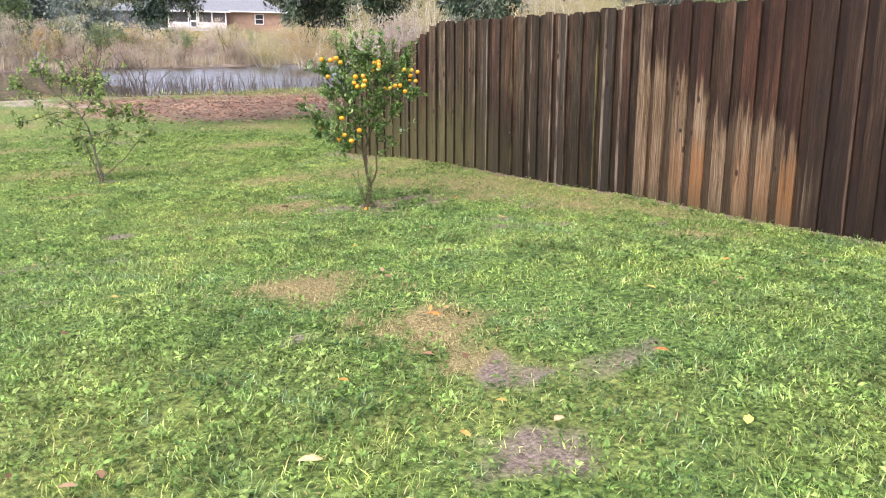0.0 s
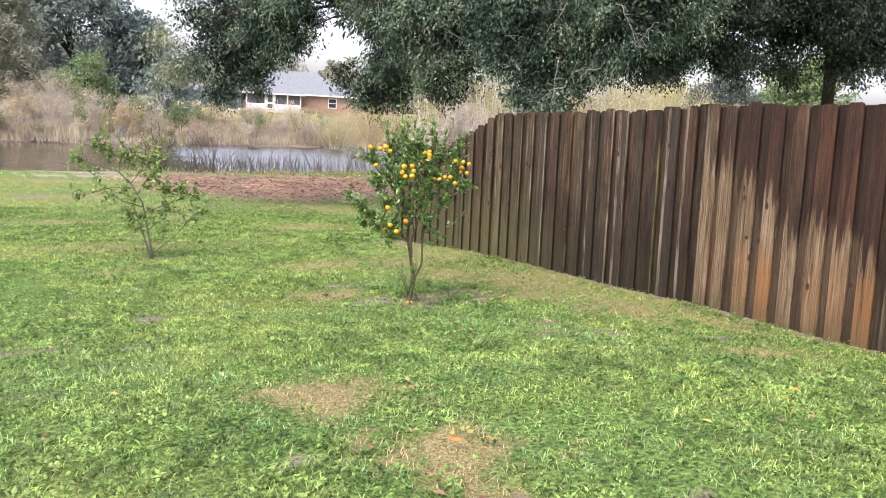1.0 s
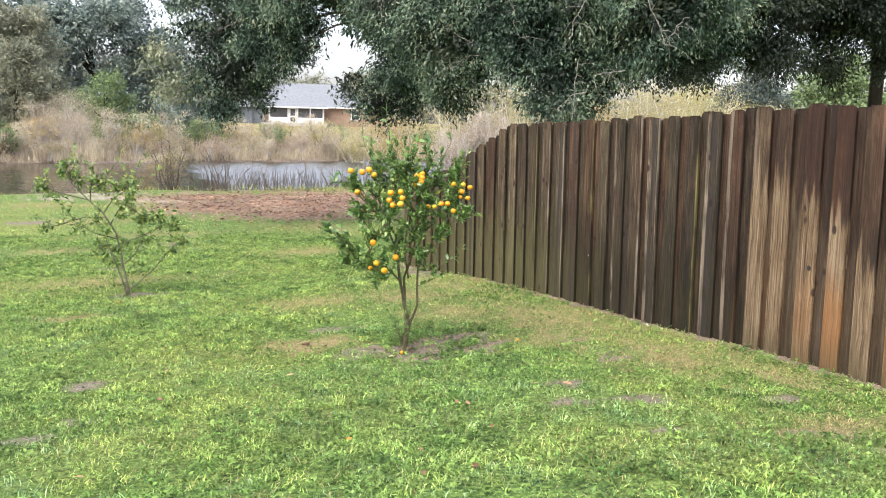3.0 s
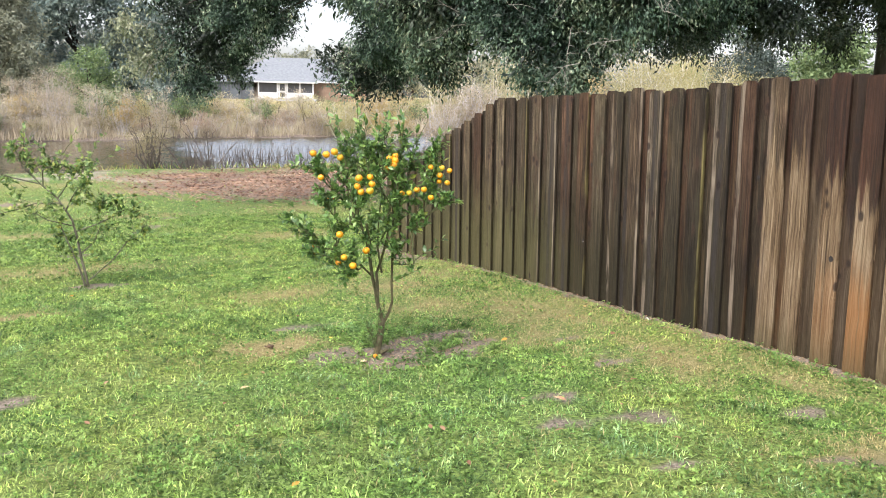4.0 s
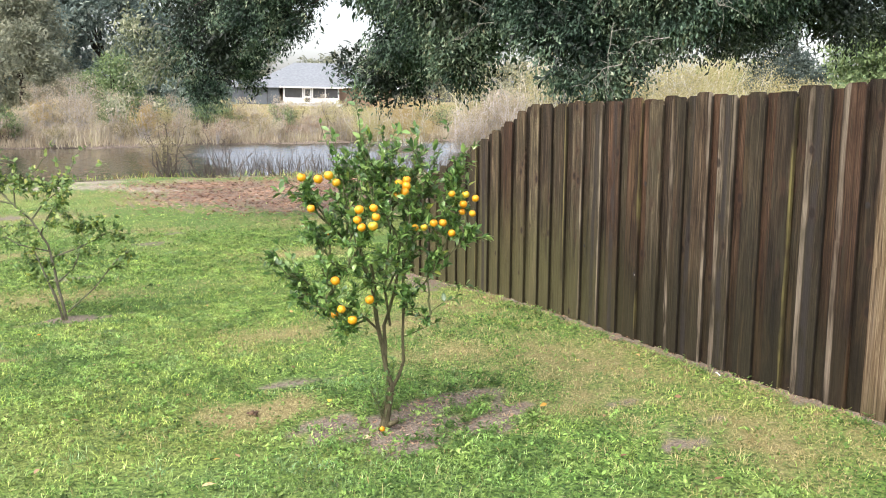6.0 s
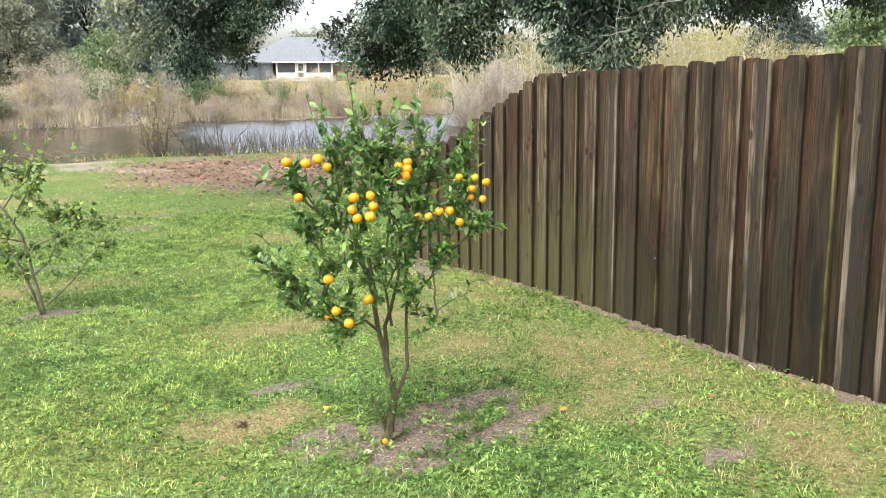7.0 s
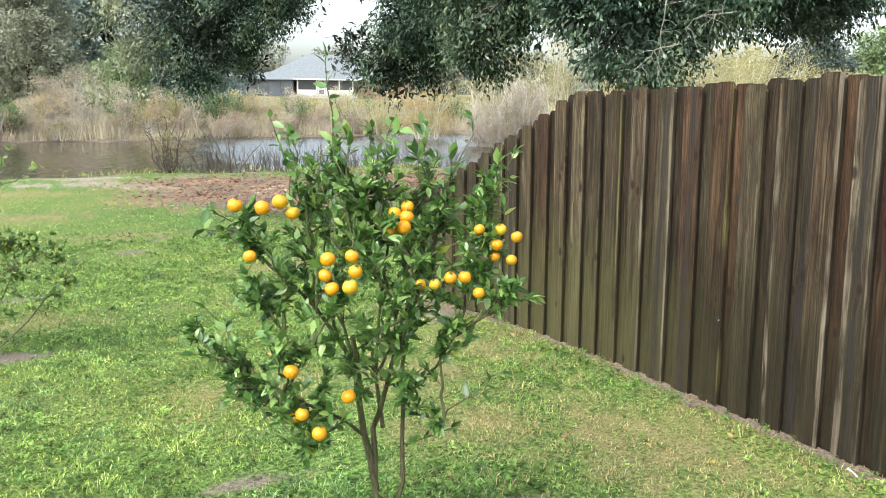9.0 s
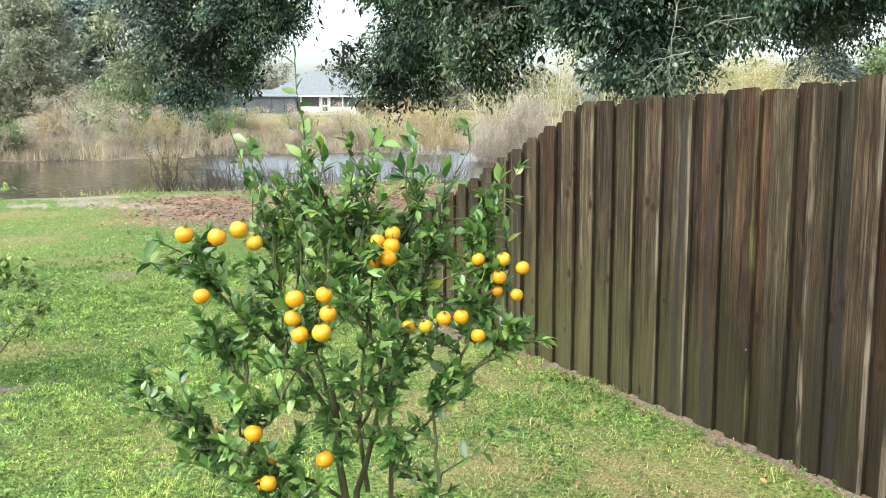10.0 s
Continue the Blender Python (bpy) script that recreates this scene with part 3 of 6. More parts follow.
def cover(x, y, spots):
    m = np.zeros(np.shape(x))
    for cx, cy, rx, ry in spots:
        d = np.sqrt(((x - cx) / rx) ** 2 + ((y - cy) / ry) ** 2)
        rag = 0.3 * np.sin(x * 11.3 + 2.0 * np.sin(y * 9.7)) * np.sin(y * 13.1 + cx) + 0.2 * np.sin(x * 29 + cy) * np.sin(y * 27)
        m = np.maximum(m, np.clip(1.1 - d * 0.95 + rag * 1.5 * np.clip(d, 0, 1), 0, 1) * (d < 1.9))
    return m


def soil_at(x, y):
    strip = np.clip(1.05 - (6.83 - x) / 0.11 + 0.5 * np.sin(y * 5.3) * np.sin(y * 13.0 + 1) + 0.25 * np.sin(y * 41.0 + 7 * x), 0, 1) * (x < 6.9) * (y < 11.3)
    return np.maximum(np.maximum(cover(x, y, SOIL), cover(x, y, THIN) * 0.66), strip)


def build_ground():
    def lane(lo, fine0, fine1, hi, fine, grow):
        a = list(np.arange(fine0, fine1, fine))
        s, v = fine, fine1
        while v < hi:
            a.append(v)
            s = min(s * grow, 400)
            v += s
        s, v = fine, fine0
        while v > lo:
            s = min(s * grow, 400)
            v -= s
            a.insert(0, v)
        return np.array(a)
    xs, ys = lane(-2500, -0.5, 8.0, 2600, 0.12, 1.09), lane(-2500, 0.0, 13.0, 3000, 0.12, 1.06)
    X, Y = np.meshgrid(xs, ys)
    Z = land(X, Y)
    v = np.stack([X, Y, Z], -1).reshape(-1, 3)
    i = np.arange(len(v)).reshape(len(ys), len(xs))
    a, b, c, d = i[:-1, :-1].ravel(), i[:-1, 1:].ravel(), i[1:, 1:].ravel(), i[1:, :-1].ravel()
    me = big_mesh("ground", v, np.concatenate([np.stack([a, b, c], 1), np.stack([a, c, d], 1)]), True)
    fx, fy = v[:, 0], v[:, 1]
    far = np.clip((fy - 48) / 6, 0, 1)
    for name, vals in (("soil", np.maximum(np.clip(soil_at(fx, fy) * 1.3, 0, 1), np.maximum((shore_depth(fx, fy) > -0.35) * 1.0, (fy > 40) * (shore_depth(fx, fy) > -2.5) * 1.0))), ("straw", np.maximum(np.maximum(np.clip(cover(fx, fy, STRAW) * 0.9, 0, 1), cover(fx, fy, YELLOWING) * 0.6), np.maximum(far, (fx > 18) * 0.9))),
                       ("litter", cover(fx, fy, LITTER)), ("sand", cover(fx, fy, SAND) * 0.8)):
        me.attributes.new(name, "FLOAT", "POINT").data.foreach_set("value", np.asarray(vals, np.float32))
    tagged(part("ground", me, M_GROUND), "sloping lawn ground with bare sandy soil and leaf-strewn earth", "ground", kind="structure")


build_ground()
wm = Build().poly([(-220, 29.0, WATER_Z), (60, 29.0, WATER_Z), (60, 80, WATER_Z), (-220, 80, WATER_Z)]).mesh("water")
tagged(part("water", wm, M_WATER), "still dark pond water reflecting pale sky", "pond", kind="structure")


def scatter(n, x0, x1, y0, y1):
    return rng.uniform(x0, x1, n), rng.uniform(y0, y1, n)


def build_grass():
    xs, ys, big = [], [], []
    for x0, x1, y0, y1, per, size in ((0.2, 6.85, 0.3, 6.0, 4800, 1.0), (1.6, 6.85, 6.0, 11.0, 4600, 1.0), (1.2, 7.5, 11.0, 15.0, 2200, 1.35), (1.4, 14.0, 15.0, 20.0, 520, 1.8), (1.4, 15.0, 20.0, 30.2, 240, 2.4)):
        n = int((x1 - x0) * (y1 - y0) * per)
        x, y = scatter(n, x0, x1, y0, y1)
        xs.append(x), ys.append(y), big.append(np.full(n, size))
    x, y, big = map(np.concatenate, (xs, ys, big))
    bare = np.maximum(np.maximum(soil_at(x, y), cover(x, y, LITTER) * 1.0), cover(x, y, SAND) * 0.8)
    clump = 0.5 + 0.5 * np.sin(x * 9.1 + 3 * np.sin(y * 5.3)) * np.sin(y * 8.3 + 2 * np.sin(x * 6.1))
    keep = (rng.random(len(x)) > np.clip(bare * 1.35, 0, 0.95)) & (rng.random(len(x)) > cover(x, y, STRAW) * 0.2) & (rng.random(len(x)) < 0.45 + 0.6 * clump) & (shore_depth(x, y) < -0.3)
    x, y, big, clump = x[keep], y[keep], big[keep], clump[keep]
    n = len(x)
    dry = np.maximum(np.clip(cover(x, y, STRAW) * 1.3, 0, 1), 0.74 * np.clip(cover(x, y, YELLOWING) * 1.5, 0, 1))
    ang = rng.uniform(0, 2 * math.pi, n)
    lean = rng.uniform(0.35, 1.35, n)
    axis = np.stack([np.cos(ang) * np.sin(lean), np.sin(ang) * np.sin(lean), np.cos(lean)], 1)
    facing = np.stack([-np.cos(ang) * np.cos(lean), -np.sin(ang) * np.cos(lean), np.sin(lean)], 1) + spread(n, 0.25)
    length = rng.uniform(0.014, 0.046, n) * (0.55 + 0.75 * clump) * np.sqrt(big) * (1 - 0.15 * dry)
    width = rng.uniform(0.003, 0.007, n) * big * (1 - 0.15 * dry)
    pos = np.stack([x, y, land(x, y) - 0.004], 1)
    me = cloud("lawn_grass", OAK_V, OAK_F, pos, axis, facing, length * 1.2 * (1 - 0.15 * dry), width * 1.7)
    me.attributes.new("dry", "FLOAT", "POINT").data.foreach_set("value", np.repeat(np.clip(dry + 0.06, 0, 1), 4).astype(np.float32))
    tagged(part("lawn_grass", me, M_BLADE), "patchy green and yellowing lawn grass", "grass", kind="stuff")

    # low broad-leaved weeds among the grass
    def weeds(name, count, k, size, tmpl, label, x0, x1, y0, y1, w0, w1, shy=1.35):
        x, y = scatter(count, x0, x1, y0, y1)
        tuft = np.sin(x * 2.1 + 1.3) * np.sin(y * 1.7 + 0.4) + 0.5 * np.sin(x * 5.1) * np.sin(y * 4.3)
        keep = (rng.random(len(x)) < np.clip(0.55 + tuft * 0.4, 0.1, 1)) & (rng.random(len(x)) > np.clip(soil_at(x, y) * shy, 0, 0.95)) & (rng.random(len(x)) > np.clip(cover(x, y, STRAW) * 0.95, 0, 0.85)) & (rng.random(len(x)) > np.clip(cover(x, y, YELLOWING) * 1.35, 0, 0.78))
        x, y = np.repeat(x[keep], k), np.repeat(y[keep], k)
        n = len(x)
        ang = rng.uniform(0, 2 * math.pi, n)
        lift = rng.uniform(0.1, 0.9, n)
        axis = np.stack([np.cos(ang) * np.cos(lift), np.sin(ang) * np.cos(lift), np.sin(lift)], 1)
        pos = np.stack([x + rng.normal(0, size * 0.3, n), y + rng.normal(0, size * 0.3, n), land(x, y) + rng.uniform(0.004, 0.03, n)], 1)
        ln = rng.uniform(0.5, 1.2, n) * size
        me = cloud(name, *tmpl, pos, axis, np.array([0, 0, 1.0]) + spread(n, 0.3), ln, ln * rng.uniform(w0, w1, n))
        me.attributes.new("dry", "FLOAT", "POINT").data.foreach_set("value", np.full(n * len(tmpl[0]), 0.04, np.float32))
        tagged(part(name, me, M_WEED), label, "weeds", kind="stuff")

    weeds("broadleaf_weeds", 11500, 5, 0.034, (LEAF_V, LEAF_F), "low broad-leaved green weeds in the lawn", 0.2, 6.7, 0.3, 11.0, 0.4, 0.9)
    weeds("clover_weeds", 56000, 5, 0.0205, (OAK_V, OAK_F), "dense small-leaved creeping weeds in the lawn", 0.2, 6.75, 0.3, 11.5, 0.9, 1.6)

    weeds("creeping_weeds", 22000, 5, 0.034, (OAK_V, OAK_F), "pale green creeping weeds spreading over the farther lawn", 1.4, 7.6, 11.3, 18.0, 0.8, 1.4)

    weeds("fence_weeds", 700, 6, 0.03, (LEAF_V, LEAF_F), "small green weeds sprouting along the fence foot", 6.55, 6.82, 2.6, 11.2, 0.4, 0.8, 0.55)
    weeds("seedling_weeds", 230, 7, 0.036, (LEAF_V, LEAF_F), "sprouting broad-leaved weeds on the bare soil by the citrus tree", 4.05, 5.35, 6.0, 6.95, 0.5, 0.95, 0.35)

    # dead straw lying in the dry patches
    x, y = scatter(95000, 0.3, 6.8, 0.9, 11.0)
    keep = rng.random(len(x)) < cover(x, y, STRAW) * 0.8 + cover(x, y, YELLOWING) * 0.62 + soil_at(x, y) * 0.3 + 0.02
    x, y = x[keep], y[keep]
    n = len(x)
    ang = rng.uniform(0, 2 * math.pi, n)
    lift = rng.uniform(-0.05, 0.5, n)
    axis = np.stack([np.cos(ang) * np.cos(lift), np.sin(ang) * np.cos(lift), np.sin(lift)], 1)
    me = cloud("dead_straw", BLADE_V, BLADE_F, np.stack([x, y, land(x, y) + 0.004], 1), axis, np.array([0, 0, 1.0]) + spread(n, 0.4), rng.uniform(0.016, 0.042, n), rng.uniform(0.0012, 0.0028, n))
    tagged(part("dead_straw", me, M_STRAW), "dead straw-coloured grass lying in dry patches", "dry grass", kind="stuff")

    # brown leaf litter under the oak
    x, y = scatter(34000, 4.5, 15.5, 17.4, 29.3)
    keep = rng.random(len(x)) < cover(x, y, LITTER) ** 1.5
    x, y = x[keep], y[keep]
    n = len(x)
    ang = rng.uniform(0, 2 * math.pi, n)
    axis = np.stack([np.cos(ang), np.sin(ang), rng.uniform(-0.1, 0.35, n)], 1)
    ln = rng.uniform(0.055, 0.125, n)
    me = cloud("leaf_litter", OAK_V, OAK_F, np.stack([x, y, land(x, y) + 0.015], 1), axis, np.array([0, 0, 1.0]) + spread(n, 0.35), ln, ln * 0.8)
    tagged(part("leaf_litter", me, M_LITTER), "reddish-brown fallen oak leaves covering the ground", "leaf litter", kind="stuff")

    # brown bits and leaf crumbs along the fence foot and on the bare soil
    x, y = np.concatenate([rng.uniform(6.6, 6.83, 5200), rng.uniform(4.0, 5.4, 2600)]), np.concatenate([rng.uniform(2.4, 11.2, 5200), rng.uniform(5.9, 7.1, 2600)])
    keep = rng.random(len(x)) < np.where(x > 6, 0.9, np.clip(soil_at(x, y) * 1.4, 0.05, 0.9))
    x, y = x[keep], y[keep]
    n = len(x)
    ang = rng.uniform(0, 2 * math.pi, n)
    axis = np.stack([np.cos(ang), np.sin(ang), rng.uniform(-0.1, 0.5, n)], 1)
    ln = rng.uniform(0.008, 0.03, n)
    me = cloud("soil_debris", OAK_V, OAK_F, np.stack([x, y, land(x, y) + 0.006], 1), axis, np.array([0, 0, 1.0]) + spread(n, 0.45), ln, ln * rng.uniform(0.25, 0.7, n))
    tagged(part("soil_debris", me, M_LITTER), "brown leaf crumbs and twigs along the fence foot and bare soil", "debris", kind="stuff")

    # single fallen leaves on the lawn
    x, y = scatter(190, 0.6, 6.6, 1.2, 12.0)
    n = len(x)
    ang = rng.uniform(0, 2 * math.pi, n)
    axis = np.stack([np.cos(ang), np.sin(ang), rng.uniform(-0.1, 0.3, n)], 1)
    ln = rng.uniform(0.025, 0.055, n)
    me = cloud("fallen_leaves", LEAF_V, LEAF_F, np.stack([x, y, land(x, y) + 0.03], 1), axis, np.array([0, 0, 1.0]) + spread(n, 0.3), ln, ln * 0.85)
    tagged(part("fallen_leaves", me, M_FALLEN), "scattered dry tan and orange leaves on the grass", "fallen leaves", kind="stuff")


build_grass()


# ---- limbs and leaves ----
def bent(a, b, n=6, sag=0.0, wob=0.06):
    """A wandering line from a to b."""
    a, b = np.asarray(a, float), np.asarray(b, float)
    t = np.linspace(0, 1, n)[:, None]
    L = np.linalg.norm(b - a)
    p = a + (b - a) * t
    p[:, 2] += sag * L * 4 * (t * (1 - t))[:, 0]
    p[1:-1] += spread(n - 2, wob * L / 3)
    return p


def foliage(blobs, per, leaf, droop=0.5, clump=0.16, shell=0.45, wide=0.36, template=(OAK_V, OAK_F), name="crown", group=26, hollow=0.0):
    """A crown of small leaf clumps that fill the given balls unevenly."""
    P, A, F = [], [], []
    for bx, by, bz, r in blobs:
        m = max(3, int(per * r ** 2.3 / group))
        d = unit(spread(m))
        c = np.array([bx, by, bz]) + d * (r * rng.random(m) ** shell)[:, None] * np.array([1, 1, 0.85])
        if hollow:
            f = np.sin(c[:, 0] * 4.1 + 1.3 * np.sin(c[:, 2] * 3.0)) * np.sin(c[:, 2] * 4.7 + 1.1 * np.sin(c[:, 1] * 2.6)) + 0.6 * np.sin(c[:, 1] * 3.9 + c[:, 0] * 1.7)
            keep = f > -hollow
            keep[0] = True
            c, d = c[keep], d[keep]
            m = len(c)
        k = rng.integers(group // 2, group * 3 // 2, m)
        idx = np.repeat(np.arange(m), k)
        n = len(idx)
        hang = rng.random(n)
        p = c[idx] + spread(n, clump) * np.array([1, 1, 0.7]) - np.array([0, 0, 1.0]) * (hang * droop * clump * 2)[:, None]
        ax = unit(d[idx] * 0.5 + spread(n, 0.6) - np.array([0, 0, 1.0]) * droop)
        P.append(p), A.append(ax), F.append(np.array([0, 0, 0.8]) + d[idx] * 0.5 + spread(n, 0.7))
    P, A, F = map(np.concatenate, (P, A, F))
    ln = rng.uniform(0.7, 1.3, len(P)) * leaf
    return cloud(name, *template, P, A, F, ln, ln * wide * 2.1)


# ---- the fence ----
FX = 6.82
LEANY = 0.058


def fence_top(y):
    """Height of the boards: full height, then stepping down in a slanting end panel."""
    return float(np.interp(y, [-10, 4.5, 5.8, 7.8, 8.75, 9.15, 11.4], [1.845, 1.842, 1.835, 1.81, 1.81, 1.68, 0.99]))


def board_mesh(seed):
    r = random.Random(seed)
    w, t, h = 0.07 + r.uniform(-0.002, 0.002), 0.02, 1.0
    ear = r.uniform(0.034, 0.046) / 1.85
    prof = [(-w, 0), (-w, 0.33), (-w, 0.66), (-w, h - ear), (-w + 0.007, h - ear * 0.45), (-w + 0.026, h), (w - 0.026, h), (w - 0.007, h - ear * 0.45), (w, h - ear), (w, 0.66), (w, 0.33), (w, 0)]
    bow = r.uniform(-0.004, 0.004)
    k = len(prof)
    b = Build()
    for x in (0.0, t):
        for y, z in prof:
            b.v.append((x + r.uniform(-0.0006, 0.0006), y + bow * math.sin(z * math.pi) + r.uniform(-0.0008, 0.0008), z))
    pairs = [(0, 11), (1, 10), (2, 9), (3, 8), (4, 7), (5, 6)]
    for (a, c), (d, e) in zip(pairs, pairs[1:]):
        b.f += [(a, d, e, c), (k + a, k + c, k + e, k + d)]
    for i in range(k):
        j = (i + 1) % k
        b.f.append((i, k + i, k + j, j)[::-1])
    return b.mesh("board")


# the near edges of the boards along the fence; past both ends the boards go on at the same pitch
PITCH = 0.228
EDGES = [3.80, 4.02, 4.265, 4.49, 4.73, 4.985, 5.18, 5.43, 5.66, 5.887, 6.12, 6.343, 6.565, 6.80, 7.025, 7.25, 7.485, 7.72, 7.96, 8.20, 8.415, 8.61, 8.83, 9.065, 9.29, 9.51]
EDGES = [EDGES[0] - PITCH * k for k in range(34, 0, -1)] + EDGES + [EDGES[-1] + 0.224 * k for k in range(1, 9)]
# what sets single boards apart, from 3.80 on: l light, a amber, d dark, r red, s stained, p and q pale near and far edge, m mossy edge
LOOKS = "la la lp lr la lp lq dqr sqd dm d psq lp q l rm rs sp p m d l l r l s".split()
# rear boards are mostly dark: the recess shade is put into their tone
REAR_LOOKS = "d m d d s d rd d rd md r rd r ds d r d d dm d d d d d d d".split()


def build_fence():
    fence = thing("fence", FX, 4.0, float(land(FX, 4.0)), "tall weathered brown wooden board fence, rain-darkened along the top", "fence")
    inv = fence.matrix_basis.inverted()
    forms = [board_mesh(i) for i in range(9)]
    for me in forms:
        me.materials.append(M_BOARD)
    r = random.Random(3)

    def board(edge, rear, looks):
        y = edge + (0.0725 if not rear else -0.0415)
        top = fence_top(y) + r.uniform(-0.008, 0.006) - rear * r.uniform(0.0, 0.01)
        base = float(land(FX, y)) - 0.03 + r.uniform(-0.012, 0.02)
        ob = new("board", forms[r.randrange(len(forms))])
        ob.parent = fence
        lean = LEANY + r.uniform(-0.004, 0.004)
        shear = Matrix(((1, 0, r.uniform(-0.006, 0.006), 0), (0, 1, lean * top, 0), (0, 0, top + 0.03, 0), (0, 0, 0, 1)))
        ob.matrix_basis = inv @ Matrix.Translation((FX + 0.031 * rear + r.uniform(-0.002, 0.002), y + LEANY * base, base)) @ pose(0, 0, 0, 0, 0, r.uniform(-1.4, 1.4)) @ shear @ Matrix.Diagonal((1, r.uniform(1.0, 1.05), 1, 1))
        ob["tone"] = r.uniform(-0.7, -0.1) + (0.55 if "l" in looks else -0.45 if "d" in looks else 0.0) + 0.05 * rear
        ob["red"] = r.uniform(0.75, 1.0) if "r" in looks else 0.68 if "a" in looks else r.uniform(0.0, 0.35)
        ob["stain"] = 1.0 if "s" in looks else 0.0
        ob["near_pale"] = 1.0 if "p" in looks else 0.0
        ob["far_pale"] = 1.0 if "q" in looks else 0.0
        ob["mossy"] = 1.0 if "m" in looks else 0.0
        # rear boards show less pale dry wood, holding the recess shade in colour
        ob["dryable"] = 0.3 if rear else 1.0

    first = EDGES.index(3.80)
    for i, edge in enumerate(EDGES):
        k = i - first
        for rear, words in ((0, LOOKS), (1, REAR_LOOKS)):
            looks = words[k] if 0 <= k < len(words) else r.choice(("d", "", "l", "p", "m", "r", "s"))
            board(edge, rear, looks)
    # knots and a nail that stand out on single boards
    for y, z, ry, rz, name in ((7.2, 0.925, .014, .021, "knot_hole"), (5.4, 0.98, .016, .02, "knot"), (6.46, .78, .014, .017, "knot"), (4.78, .52, .017, .02, "knot"), (4.3, .66, .015, .02, "knot"), (7.9, .35, .012, .015, "knot"), (7.268, .235, .016, .02, "knot"), (7.262, .23, .006, .006, "nail_head")):
        o = fence.location
        disc = Build()
        disc.v.append((-0.003, 0, 0))
        for k in range(10):
            a = k * math.pi / 5
            disc.v.append((0.001, ry * math.cos(a) * (1 + .12 * math.sin(3 * a + y)), rz * math.sin(a)))
        disc.f += [(0, 1 + (k + 1) % 10, 1 + k) for k in range(10)]
        ob = part(name, disc.mesh(name), M_NAIL if name == "nail_head" else M_KNOT, fence, "pale nail head" if name == "nail_head" else "dark round knot")
        ob.location = (-0.0035, y - o.y, z - o.z)
    # rails and posts on the far side
    edges = [-3.4, -0.95, 1.5, 3.95, 6.4, 8.85, 11.2]
    for a, b in zip(edges, edges[1:]):
        for f in (0.16, 0.52, 0.88):
            za, zb = (float(land(FX, v)) + fence_top(v) * f for v in (a, b))
            rail = Build()
            rail.tube([(0, a - 4.0 + LEANY * za, za - fence.location.z), (0, b - 4.0 + LEANY * zb, zb - fence.location.z)], [0.03, 0.03], 4)
            for k, v in enumerate(rail.v):
                rail.v[k] = (v[0] + 0.114, v[1], v[2])
            part("rail", rail.mesh("rail"), M_RAIL, fence, "unpainted back rail")
    for y in edges:
        z0, z1 = float(land(FX, y)) - 0.2, float(land(FX, y)) + fence_top(y) - 0.12
        o = fence.location
        part("post", Build().box((0.135, y - 0.045 - o.y, z0 - o.z), (0.225, y + 0.045 - o.y, z1 - o.z)).mesh("post"), M_RAIL, fence, "square timber post")


build_fence()

# ---- the fruiting citrus tree ----
# the tree's own axes: u along its broad side, v across it, w up
TREE = np.array([4.42, 6.425, float(land(4.42, 6.425))])
U, V = np.array([0.912, -0.41, 0.0]), np.array([0.41, 0.912, 0.0])


def tw(u, v, w):
    """A place of the tree in its own metres."""
    return U * u + V * v + np.array([0, 0, w])


def leafed_twig(woods, leaves, a, b, r0, count, leaf=0.041, sag=0.0, start=0.3):
    line = bent(a, b, 6, sag, 0.12)
    woods.tube(line, np.linspace(r0, r0 * 0.35, 6), 5, False)
    t = np.concatenate([rng.uniform(start, 1.0, count), [1.0, 0.97, 0.93]])
    seg = np.clip(t * 5, 0, 4.999)
    i = seg.astype(int)
    p = line[i] + (line[i + 1] - line[i]) * (seg - i)[:, None]
    way = unit(line[i + 1] - line[i])
    ax = unit(way * 0.55 + spread(len(t), 0.55) + np.array([0, 0, 0.12]))
    leaves.append((p, ax, np.array([0, 0, 1.0]) + spread(len(t), 0.45), rng.uniform(0.6, 1.25, len(t)) * leaf))


